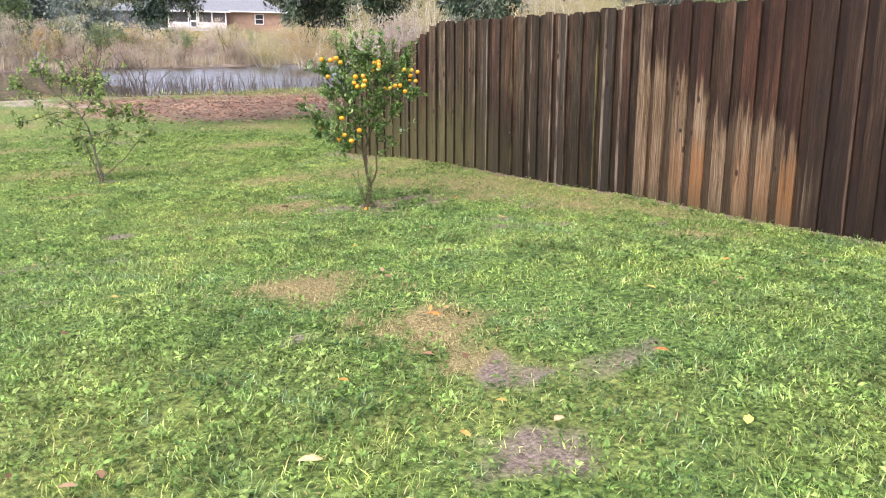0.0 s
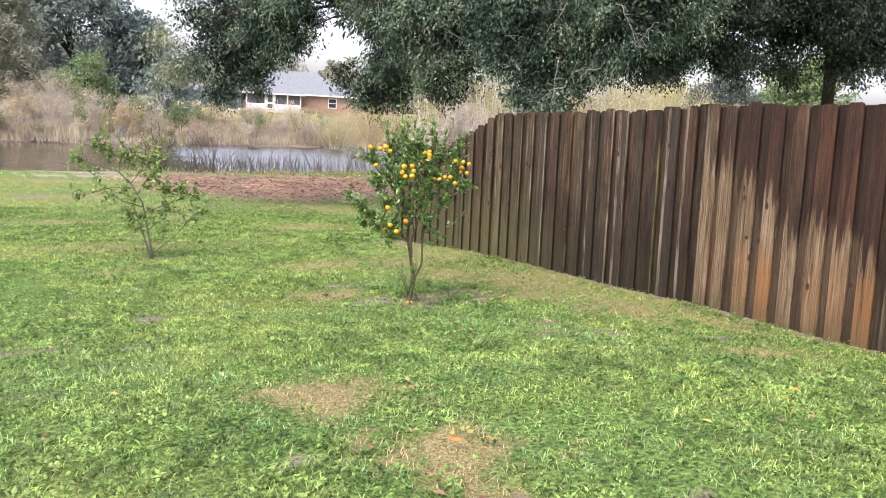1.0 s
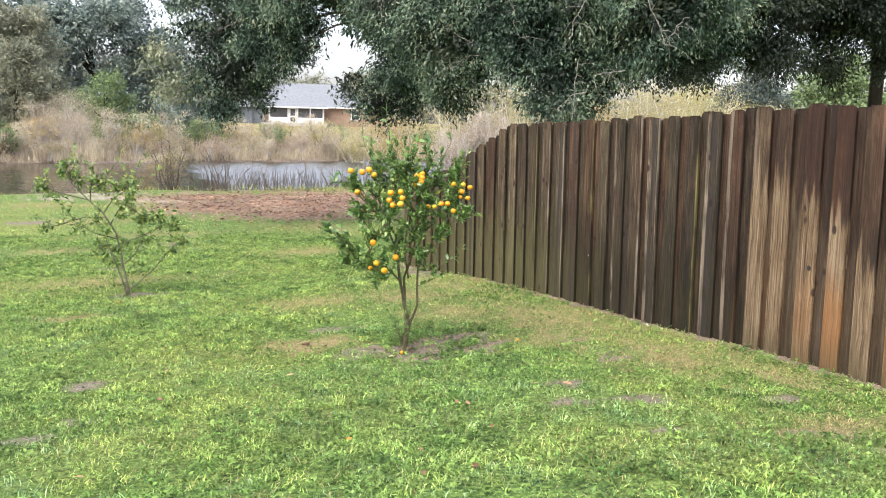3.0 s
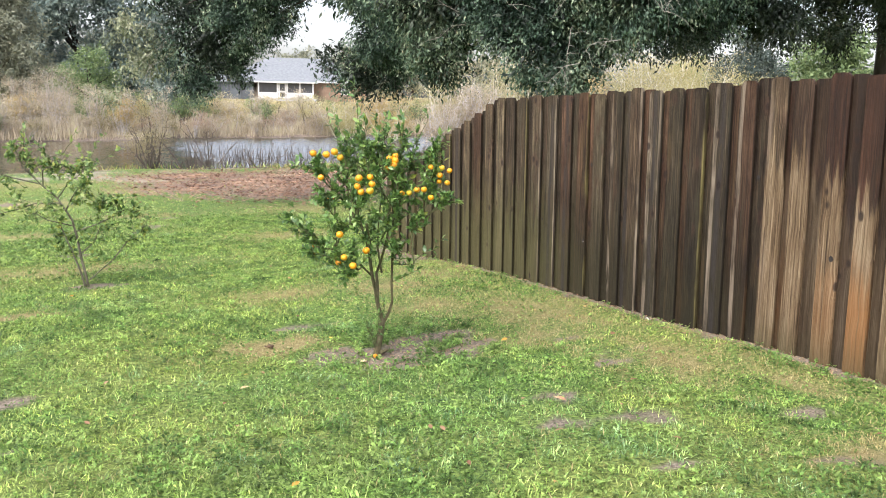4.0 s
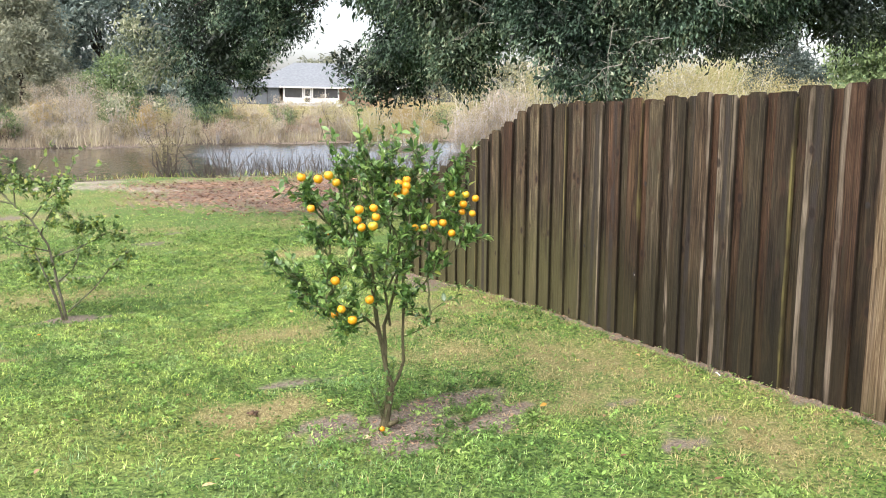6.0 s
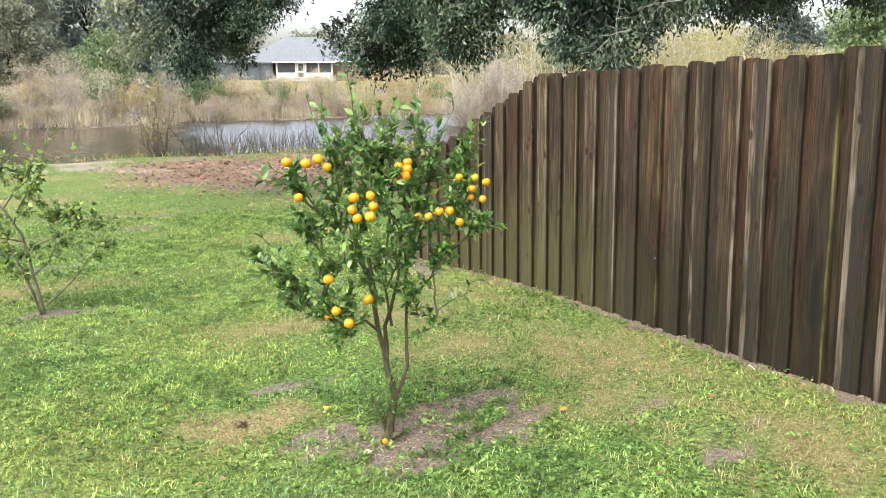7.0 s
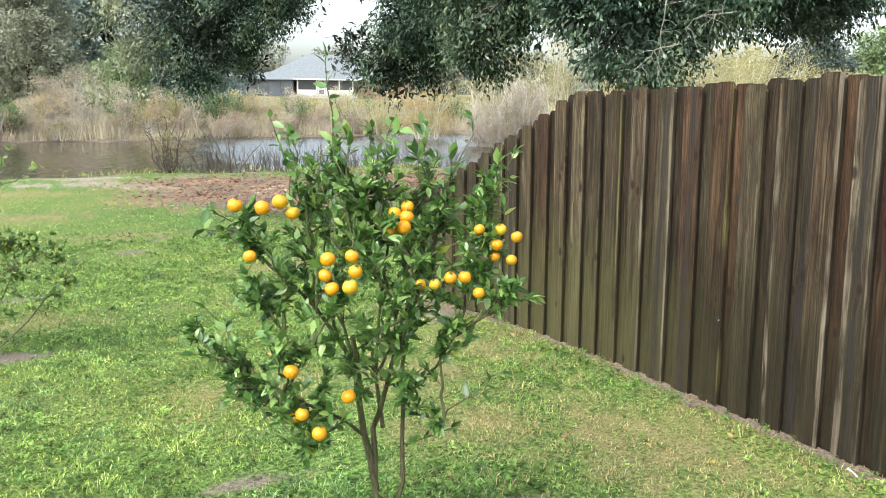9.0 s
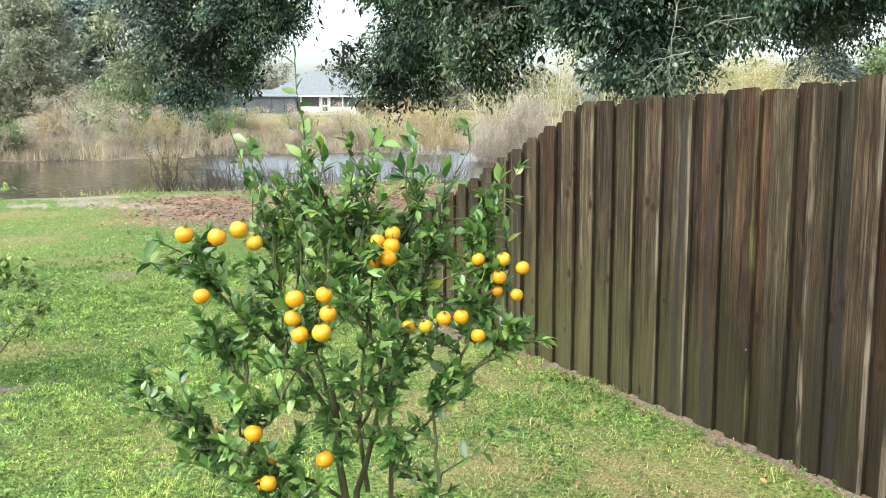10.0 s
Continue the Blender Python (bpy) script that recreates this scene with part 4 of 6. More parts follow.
def build_citrus():
    tree = thing("orange_tree", *TREE, "young citrus tree bearing clusters of small ripe oranges", "fruit tree")
    trunk = Build()
    trunk.tube([tw(-.02, 0, -.05), tw(-.01, 0, .02), tw(-.003, 0, .05), tw(.004, .004, .1), tw(.018, -.003, .18), tw(.03, 0, .27)], [.04, .031, .025, .0215, .0205, .019], 10)
    trunk.tube([tw(.0, -.01, .025), tw(.035, -.02, .045), tw(.065, -.03, .06)], [.018, .014, .009], 7)
    part("trunk", trunk.mesh("trunk", True), M_CITRUSBARK, tree, "slender grey-brown trunk with a cut stub")
    limbs = {
        "main": [tw(.03, 0, .24), tw(-.004, .01, .36), tw(-.02, .015, .46), tw(-.045, .01, .57), tw(-.06, .0, .68), tw(-.065, .01, .8), tw(-.085, .02, .92)],
        "left": [tw(-.05, 0, .57), tw(-.11, -.04, .64), tw(-.19, -.1, .7), tw(-.3, -.13, .77), tw(-.42, -.12, .86), tw(-.53, -.1, .95)],
        "lift": [tw(-.065, .01, .8), tw(-.13, -.02, .92), tw(-.2, -.06, 1.04), tw(-.28, -.1, 1.14), tw(-.36, -.13, 1.26)],
        "second": [tw(-.008, .01, .36), tw(-.006, .02, .47), tw(-.015, .03, .58), tw(.012, .01, .66), tw(.035, -.02, .76), tw(.06, -.06, .88), tw(.1, -.1, 1.02), tw(.12, -.1, 1.2)],
        "mid": [tw(.02, .03, .58), tw(-.01, .1, .75), tw(.0, .16, .95), tw(.03, .2, 1.2), tw(.02, .2, 1.42)],
        "right": [tw(.035, 0, .24), tw(.07, .015, .31), tw(.092, .02, .38), tw(.087, .03, .52), tw(.09, .04, .65), tw(.085, .05, .8), tw(.12, .08, 1.0), tw(.2, .1, 1.26)],
        "back": [tw(-.06, .0, .68), tw(-.1, .12, .84), tw(-.16, .2, 1.02), tw(-.16, .24, 1.22)],
        "east": [tw(.09, .04, .66), tw(.125, -.01, .74), tw(.2, -.07, .84), tw(.26, -.08, .95), tw(.36, -.11, 1.03), tw(.42, -.1, 1.12)],
    }
    thick = {"east": .0048, "main": .0145, "left": .0068, "second": .0115, "right": .0105, "lift": .0085, "mid": .0075}
    for key, pts in limbs.items():
        r = thick.get(key, .006)
        part("limb", Build().tube(pts, np.linspace(r, max(0.003, r * 0.45) if key != "main" else 0.009, len(pts)), 8, False).mesh("limb", True), M_CITRUSBARK, tree)
    joints = np.array([p for pts in limbs.values() for p in pts[1:]])
    # crown masses: u, v, w, radius, twigs
    masses = [(-.1, 0, 1.46, .15, 13), (.04, .02, 1.44, .15, 13), (-.2, 0, 1.36, .13, 11), (.17, .05, 1.36, .12, 9), (.34, 0, 1.31, .1, 11), (.38, .02, 1.43, .07, 5), (.36, -.06, 1.14, .09, 6), (.46, -.1, 1.12, .06, 5),
              (0, -.15, 1.22, .17, 13), (-.12, -.2, 1.1, .15, 12), (.14, -.1, 1.14, .13, 8), (.06, .18, 1.2, .18, 9), (-.18, .18, 1.2, .16, 9), (-.39, -.15, 1.31, .08, 10), (-.34, -.18, 1.14, .1, 9), (-.24, -.1, 1.2, .12, 9),
              (-.58, -.12, .95, .06, 6), (-.48, -.12, .9, .08, 8), (-.4, -.1, .8, .11, 10), (-.27, -.2, .9, .12, 9), (-.3, -.15, .72, .11, 9), (-.22, -.22, .6, .08, 8), (-.43, 0, .73, .08, 6), (.04, -.14, .95, .14, 8), (.16, -.1, .9, .12, 6), (-.02, .08, .85, .1, 4),
              (.12, .08, 1.02, .12, 6), (.24, -.1, .67, .06, 3), (.26, -.12, .98, .09, 5), (-.1, -.08, .82, .1, 7), (.08, -.1, .78, .09, 6), (-.16, -.16, .74, .08, 6), (.1, .02, 1.3, .12, 8), (-.06, -.02, 1.3, .12, 8)]
    woods, leaves = Build(), []

    def foot_of(q, drop):
        """The joint from which a shoot to q would grow: near, and below it."""
        d = np.linalg.norm(joints - q, axis=1) + np.maximum(0, joints[:, 2] - q[2] + drop) * 2.0
        return joints[np.argmin(d)]

    # long ascending branches that carry the twigs
    for u, v, w, r, k in masses:
        for _ in range(2 if r > .1 else 1):
            q = tw(u, v, w) + spread(1, r * .35)[0]
            line = bent(foot_of(q, .22 if w > .95 else .02), q, 7, -.04, .05)
            woods.tube(line, np.linspace(.0062, .0032, 7), 6, False)
            joints = np.concatenate([joints, line[3:]])
    for u, v, w, r, k in masses:
        for _ in range(int(k * (1.4 if w > 1.0 else 1.1))):
            q = tw(u, v, w) + unit(spread(1))[0] * r * rng.random() ** 0.4
            leafed_twig(woods, leaves, foot_of(q, .05), q, 0.0034, int(rng.integers(15, 23)), .042, start=0.15)
    for u, v, w in ((-.17, .05, 1.84), (-.28, .0, 1.6), (.25, .05, 1.54), (-.02, .1, 1.62), (.07, .02, 1.62), (-.1, 0, 1.6), (.12, 0, 1.55), (-.2, 0, 1.52), (.0, -.1, 1.55), (.4, 0, 1.52)):
        q = tw(u, v, w)
        leafed_twig(woods, leaves, foot_of(q, .2), q, 0.004, 8, 0.054, start=.45)
    # upright shoots along the top and the fence side
    for _ in range(26):
        u = rng.uniform(-.28, .4)
        p0 = foot_of(tw(u * .8, rng.uniform(-.12, .2), rng.uniform(1.15, 1.36)), 0)
        leafed_twig(woods, leaves, p0, p0 + tw(u * .2 + rng.normal(0, .03), rng.normal(0, .04), rng.uniform(.2, .36)), .0034, 11, .046, 0, .15)
    # loose shoots that stand out of the crown
    for _ in range(30):
        a, w = rng.uniform(0, 6.283), rng.uniform(.72, 1.4)
        e = np.array([math.cos(a) * .3, math.sin(a) * .24, 0])
        p0 = foot_of(tw(e[0] - .06, e[1] - .05, w), 0)
        leafed_twig(woods, leaves, p0, p0 + tw(*(e * rng.uniform(.3, .8))) + np.array([0, 0, rng.uniform(.05, .2)]), .0032, 8, .05, .02)
    # suckers at the foot
    for _ in range(16):
        a = rng.uniform(0, 6.28)
        leafed_twig(woods, leaves, tw(-.01, 0, .04), tw(-.05 + .09 * math.cos(a), .07 * math.sin(a), rng.uniform(.2, .42)), 0.003, 7, 0.03)
    tagged(part("twigwork", woods.mesh("twigwork"), M_TWIG, tree, "thin green leafy twigs"), kind="stuff")
    P, A, F, S = (np.concatenate([q[i] for q in leaves]) for i in range(4))
    near = np.argsort(P @ V)[:260]
    rest = np.setdiff1d(np.arange(len(P)), near)
    me = cloud("foliage", LEAF_V, LEAF_F, P[rest], A[rest], F[rest], S[rest], S[rest] * 0.82)
    tagged(part("foliage", me, M_CITRUS, tree, "glossy dark green citrus leaves"), kind="stuff")
    shapes = []
    for wd in (0.76, 0.85, 0.95):
        sm = cloud("leaf", LEAF_V, LEAF_F, np.zeros((1, 3)), np.array([[0, 1.0, 0]]), np.array([[0, 0, 1.0]]), 1.0, wd)
        sm.materials.append(M_CITRUSLEAF)
        shapes.append(sm)
    for i in near:
        y = unit(A[i])
        z = unit(F[i] - y * np.dot(F[i], y))
        x = np.cross(y, z)
        s = S[i]
        ob = new("leaf", shapes[i % 3])
        ob.parent = tree
        ob.matrix_basis = Matrix([[*(s * c for c in (x[k], y[k], z[k])), P[i][k]] for k in range(3)] + [[0, 0, 0, 1]])
    # fruit
    fruit = Build()
    rows, cols = 10, 14
    for i in range(rows + 1):
        a = math.pi * i / rows
        for j in range(cols):
            b = 2 * math.pi * j / cols
            dent = 1 - 0.1 * math.exp(-(a / 0.35) ** 2)
            fruit.v.append((math.sin(a) * math.cos(b), math.sin(a) * math.sin(b), 0.93 * math.cos(a) * dent))
    for i in range(rows):
        for j in range(cols):
            fruit.f.append((i * cols + j, (i + 1) * cols + j, (i + 1) * cols + (j + 1) % cols, i * cols + (j + 1) % cols))
    fm = fruit.mesh("orange", True)
    fm.materials.append(M_ORANGE)
    calyx = Build()
    for i in range(5):
        a = 2 * math.pi * i / 5
        calyx.poly([(0, 0, 0.93), (0.26 * math.cos(a - .45), 0.26 * math.sin(a - .45), 0.885), (0.36 * math.cos(a), 0.36 * math.sin(a), 0.89), (0.26 * math.cos(a + .45), 0.26 * math.sin(a + .45), 0.885)])
    calyx.tube([(0, 0, 0.8), (0.02, 0, 1.0), (0.08, 0.03, 1.5)], [0.09, 0.06, 0.05], 5)
    cm = calyx.mesh("stalk")
    cm.materials.append(M_TWIG)
    left = [(3.947, 6.383, 1.122), (4.021, 6.35, 1.115), (4.078, 6.358, 1.13), (4.115, 6.354, 1.095), (3.972, 6.316, .976), (4.122, 6.531, .812)]
    middle = [(4.168, 6.177, .979), (4.169, 6.203, .925), (4.172, 6.154, .895), (4.236, 6.129, .946), (4.215, 6.115, .905), (4.239, 6.167, .985), (4.432, 6.301, 1.087), (4.464, 6.281, 1.074), (4.449, 6.268, 1.044), (4.43, 6.331, 1.026), (4.485, 6.323, 1.1)]
    right = [(4.688, 6.209, 1.033), (4.755, 6.208, .978), (4.792, 6.147, 1.012), (4.775, 6.221, 1.025), (4.761, 6.231, .935), (4.795, 6.18, .93), (4.512, 6.167, .875), (4.553, 6.142, .898), (4.603, 6.14, .897), (4.646, 6.125, .845), (4.475, 6.194, .872)]
    low = [(4.078, 6.271, .617), (4.036, 6.596, .497), (4.03, 6.633, .449), (4.277, 6.31, .493), (4.118, 6.298, .462), (4.17, 6.511, .416), (4.156, 6.24, .415), (4.12, 6.4, .41)]
    r = random.Random(5)
    for k, p in enumerate(left + middle + right + low):
        size = r.uniform(0.0205, 0.0245)
        if 17 <= k <= 27:
            size *= 0.86
        ob = new("orange", fm)
        ob.parent = tree
        ob.matrix_basis = Matrix.Translation(Vector(p) - Vector(TREE)) @ pose(0, 0, 0, r.uniform(-25, 25), r.uniform(-25, 25), r.uniform(0, 360)) @ Matrix.Scale(size, 4)
        st = new("stalk", cm)
        st.parent = ob
    # a fallen fruit and bits of peel at the foot
    p = TREE + tw(-.02, -.03, 0)
    fallen = part("fallen_orange", fm, None)
    fallen.matrix_basis = Matrix.Translation((p[0], p[1], float(land(p[0], p[1])) + 0.015)) @ pose(0, 0, 0, 60, 20, 10) @ Matrix.Scale(0.0155, 4)
    tagged(fallen, "fallen small pale orange lying at the trunk foot", "orange")


M_CITRUSLEAF = Nodes("single_citrus_leaf")
_r = M_CITRUSLEAF.add("ShaderNodeObjectInfo").outputs["Random"]
M_CITRUSLEAF = M_CITRUSLEAF.done(M_CITRUSLEAF.ramp(_r, [(0.0, (0.0420, 0.0980, 0.0260)), (0.4, (0.1000, 0.2000, 0.0480)), (0.75, (0.1950, 0.3150, 0.0850)), (0.97, (0.2500, 0.3600, 0.1000)), (1.0, (0.3000, 0.3400, 0.0600))]), 0.33, spec=0.6, translucent=0.2, tcolor=(0.16, 0.26, 0.05, 1.0))
build_citrus()


# ---- the sparse young citrus sapling ----
def build_sapling():
    x, y = 3.03, 10.83
    base = np.array([x, y, float(land(x, y))])
    tree = thing("citrus_sapling", *base, "sparse young citrus sapling with thin open branches", "young tree")
    stems = (([tw(0, 0, -.05), tw(-.03, 0, .15), tw(-.07, 0, .35), tw(-.1, .01, .55), tw(-.14, .02, .72), tw(-.28, .03, .95), tw(-.42, .03, 1.08), tw(-.55, .05, 1.2)], .0155),
             ([tw(-.02, 0, -.05), tw(-.06, -.03, .15), tw(-.12, -.05, .35), tw(-.19, -.06, .56), tw(-.25, -.08, .74)], .011), ([tw(-.03, -.01, -.05), tw(-.1, .04, .2), tw(-.17, .07, .36), tw(-.24, .08, .5)], .008))
    for line, r in stems:
        part("trunk", Build().tube(line, np.linspace(r, r * .5, len(line)), 8).mesh("trunk", True), M_SAPBARK, tree)
    ends = [((.01, 0, .08), (.3, -.05, .32), (.5, -.08, .57), (.66, -.1, .7)), ((-.11, .01, .6), (.1, -.02, .68), (.28, -.05, .78), (.45, -.08, .86)), ((-.26, .03, .9), (-.5, .05, .9), (-.72, .08, .82), (-.95, .1, .76)),
            ((-.28, .03, .95), (-.2, .1, 1.1), (-.1, .15, 1.2), (.02, .18, 1.3)), ((-.42, .03, 1.08), (-.42, .0, 1.25), (-.3, -.03, 1.36), (-.2, -.05, 1.42)), ((-.5, .05, 1.16), (-.6, .02, 1.3), (-.66, 0, 1.42), (-.7, 0, 1.52)),
            ((-.45, .04, 1.1), (-.7, -.03, 1.16), (-.85, -.05, 1.24), (-1.02, -.05, 1.26)), ((-.2, .02, .82), (-.1, -.12, .98), (.02, -.16, 1.12), (.1, -.18, 1.2)), ((-.07, 0, .36), (.04, .08, .5), (.1, .1, .6), (.16, .12, .68)), ((-.12, .01, .66), (-.32, -.1, .74), (-.45, -.12, .8), (-.52, -.14, .82))]
    woods, leaves = Build(), []
    for pts in ends:
        line = np.array([tw(*p) for p in pts])
        line[1:-1] += spread(2, .012)
        part("branch", Build().tube(line, np.linspace(.0078, .0034, 4), 6, False).mesh("branch", True), M_SAPBARK, tree)
        for k in range(9):
            f = rng.uniform(1.2, 3.0)
            i = min(2, int(f))
            p = line[i] + (line[i + 1] - line[i]) * (f - i)
            leafed_twig(woods, leaves, p, p + spread(1, .1)[0] + np.array([0, 0, .05]), .003, 8, .052)
    # leafy clumps: u, v, w, radius, twigs
    for u, v, w, r, k in ((.18, -.05, .9, .13, 16), (.38, -.08, .9, .13, 18), (.52, -.09, .86, .09, 10), (.62, -.1, .66, .09, 9), (.5, -.08, .54, .06, 4), (-.28, 0, 1.28, .15, 15), (-.1, 0, 1.24, .13, 13), (.02, .1, 1.28, .1, 8), (-.68, 0, 1.4, .13, 12), (-.86, -.05, 1.22, .14, 11),
                          (-.5, .03, 1.3, .13, 9), (.08, -.17, 1.14, .08, 8), (-.06, -.1, .95, .1, 6), (-.26, -.05, .42, .09, 6), (-.16, 0, .52, .08, 5), (.15, .1, .66, .06, 5), (-.24, -.08, .72, .08, 5), (-.5, -.12, .8, .1, 5), (-.92, .08, .76, .08, 4), (-.05, 0, .6, .06, 4), (-.3, 0, .58, .1, 8), (-.17, 0, .36, .1, 7), (.1, -.02, .36, .07, 4), (-.35, 0, .9, .12, 8), (0, 0, 1.02, .12, 8)):
        for _ in range(k):
            c = tw(u, v, w)
            leafed_twig(woods, leaves, c + spread(1, .04)[0], c + unit(spread(1))[0] * r * rng.random() ** .5, .0026, 7, .054)
    for a, b, k in (((-.6, .02, 1.3), (-.56, .02, 1.75), 9), ((-.1, .15, 1.2), (.22, .12, 1.62), 6), ((-.2, -.05, 1.4), (-.02, -.05, 1.66), 5), ((.02, .18, 1.3), (.36, .15, 1.48), 5)):
        leafed_twig(woods, leaves, tw(*a), tw(*b), .005, k, .062, start=.5)
    tagged(part("twigwork", woods.mesh("twigwork"), M_TWIG, tree), kind="stuff")
    P, A, F, S = (np.concatenate([q[i] for q in leaves]) for i in range(4))
    tagged(part("foliage", cloud("foliage", LEAF_V, LEAF_F, P, A, F, S, S * .95), M_SAPLING, tree, "loose small yellow-green leaves"), kind="stuff")


build_sapling()


# ---- clutter on the lawn and marks on the boards ----
def fallen_leaf(x, y, size, turn, color, label):
    me = cloud("fallen_leaf", LEAF_V, LEAF_F, np.zeros((1, 3)), np.array([[0, 1.0, 0.05]]), np.array([[0.1, 0, 1.0]]), size, size * 0.95)
    ob = part("fallen_leaf", me, plain_material("dead_leaf", color, 0.7, 0.3, 60.0))
    ob.matrix_basis = pose(x, y, float(land(x, y)) + 0.035, 8, -6, turn)
    tagged(ob, label, "leaf", "fallen leaves on the lawn")


for x, y, s, a, c, w in ((2.56, 2.5, .07, 40, (.55, .17, .03), "curled rust-orange fallen leaf on the grass"), (2.98, 1.68, .06, 200, (.5, .14, .03), "rust-orange fallen leaf on bare soil"),
                         (1.54, 1.6, .075, 75, (.6, .42, .2), "pale tan fallen leaf on the grass"), (2.28, 1.43, .06, 110, (.58, .36, .2), "pale tan fallen leaf on the grass"), (1.96, 1.48, .045, 10, (.6, .26, .06), "orange fallen leaf on the grass"),
                         (2.69, 1.06, .06, 300, (.6, .5, .1), "yellow fallen leaf on the grass"), (3.63, 2.24, .05, 20, (.55, .4, .08), "yellow fallen leaf on the grass"), (4.28, 6.94, .06, 150, (.62, .5, .06), "yellow fallen leaf by the citrus tree"),
                         (4.7, 4.7, .07, 30, (.45, .24, .13), "brown fallen leaf on the lawn"), (3.35, 6.0, .06, 260, (.5, .33, .16), "tan fallen leaf on the lawn")):
    fallen_leaf(x, y, s, a, c, w)

lump = Build()
for cx, cy, cz, rr in ((0, 0, .02, .05), (.07, .03, .012, .035), (-.05, .04, .01, .03), (.03, -.05, .01, .028)):
    k = len(lump.v)
    for i in range(6):
        for j in range(9):
            a, b = math.pi * i / 5, 2 * math.pi * j / 9
            q = rr * (1 + .35 * math.sin(5 * a + 3 * b + cx * 90) * math.cos(4 * b))
            lump.v.append((cx + q * math.sin(a) * math.cos(b), cy + q * math.sin(a) * math.sin(b), cz + .55 * q * math.cos(a)))
    for i in range(5):
        for j in range(9):
            lump.f.append((k + i * 9 + j, k + (i + 1) * 9 + j, k + (i + 1) * 9 + (j + 1) % 9, k + i * 9 + (j + 1) % 9))
debris = part("debris_clump", lump.mesh("debris_clump", True), M_DEBRIS)
debris.matrix_basis = pose(3.82, 6.97, float(land(3.82, 6.97)) + .012) @ Matrix.Scale(.38, 4)
tagged(debris, kind="stuff", label="small clump of dark brown debris on dry grass", category="debris")
scrap = Build().poly([(-.05, -.02, 0), (.05, -.03, .012), (.06, .02, .004), (0, .035, .018), (-.055, .02, .0)]).poly([(-.055, .02, -.004), (0, .035, .014), (.06, .02, 0), (.05, -.03, .008), (-.05, -.02, -.004)])
ws = part("paper_scrap", scrap.mesh("paper_scrap"), M_WHITE)
ws.matrix_basis = pose(6.7, 6.25, float(land(6.7, 6.25)) + .02, 0, 0, 70) @ Matrix.Diagonal((.7, .25, .5, 1))
tagged(ws, "small white scrap lying at the fence foot", "litter")
peel = part("peel_scrap", scrap.mesh("peel_scrap"), plain_material("pale_peel", (.62, .5, .3), .7, .1))
peel.matrix_basis = pose(4.27, 6.33, float(land(4.27, 6.33)) + .012, 0, 0, 20) @ Matrix.Scale(.45, 4)
tagged(peel, "pale bit of fruit peel at the trunk foot", "peel")


# ---- oaks ----
def build_oak(name, foot, fork, trunk_r, blobs, per, leaf, label, limb_r=0.1, dead=(), material=None, bark=None, droop=0.7, clump=0.12, shell=0.36, every=1):
    z = float(land(*foot))
    tree = thing(name, foot[0], foot[1], z, label, "tree")
    o = np.array([foot[0], foot[1], z])
    fork = np.array(fork) - o
    line = bent((0, 0, -0.2), fork, 6, 0, 0.05)
    radii = np.linspace(trunk_r * 1.0, trunk_r * 0.75, 6)
    radii[0] = trunk_r * 1.5
    part("trunk", Build().tube(line, radii, 12).mesh("trunk", True), bark or M_BARK, tree, "dark furrowed trunk")
    local = [(b[0] - o[0], b[1] - o[1], b[2] - o[2], b[3]) for b in blobs]
    for k, b in enumerate(local):
        if k % every or blobs[k][2] < 2.85 and blobs[k][0] < 9:
            continue
        end = np.array(b[:3])
        span = np.linalg.norm(end - fork)
        mid = (fork + end) / 2 + np.array([0, 0, 0.28 * span])
        s = np.linspace(0, 1, 9)[:, None]
        limb = fork * (1 - s) ** 2 + 2 * mid * s * (1 - s) + end * s ** 2 + spread(9, 0.05)
        limb[0] = fork
        part("limb", Build().tube(limb, np.linspace(limb_r, 0.008, 9), 7, False).mesh("limb", True), bark or M_BARK, tree)
    me = foliage(local, per, leaf, droop, clump, shell, group=60, hollow=0.12)
    tagged(part("crown", me, material or M_OAK, tree, "small-leaved drooping foliage"), kind="stuff")
    # the crown's inner shade, given as a core of darkened leaf colour
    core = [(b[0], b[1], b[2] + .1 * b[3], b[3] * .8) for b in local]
    tagged(part("inner_foliage", foliage(core, 4200, .12, .2, .1, .4, group=16), M_SHADEOAK, tree, "inner leaves and twigs coloured dark as crown shade"), kind="stuff")
    return tree, o


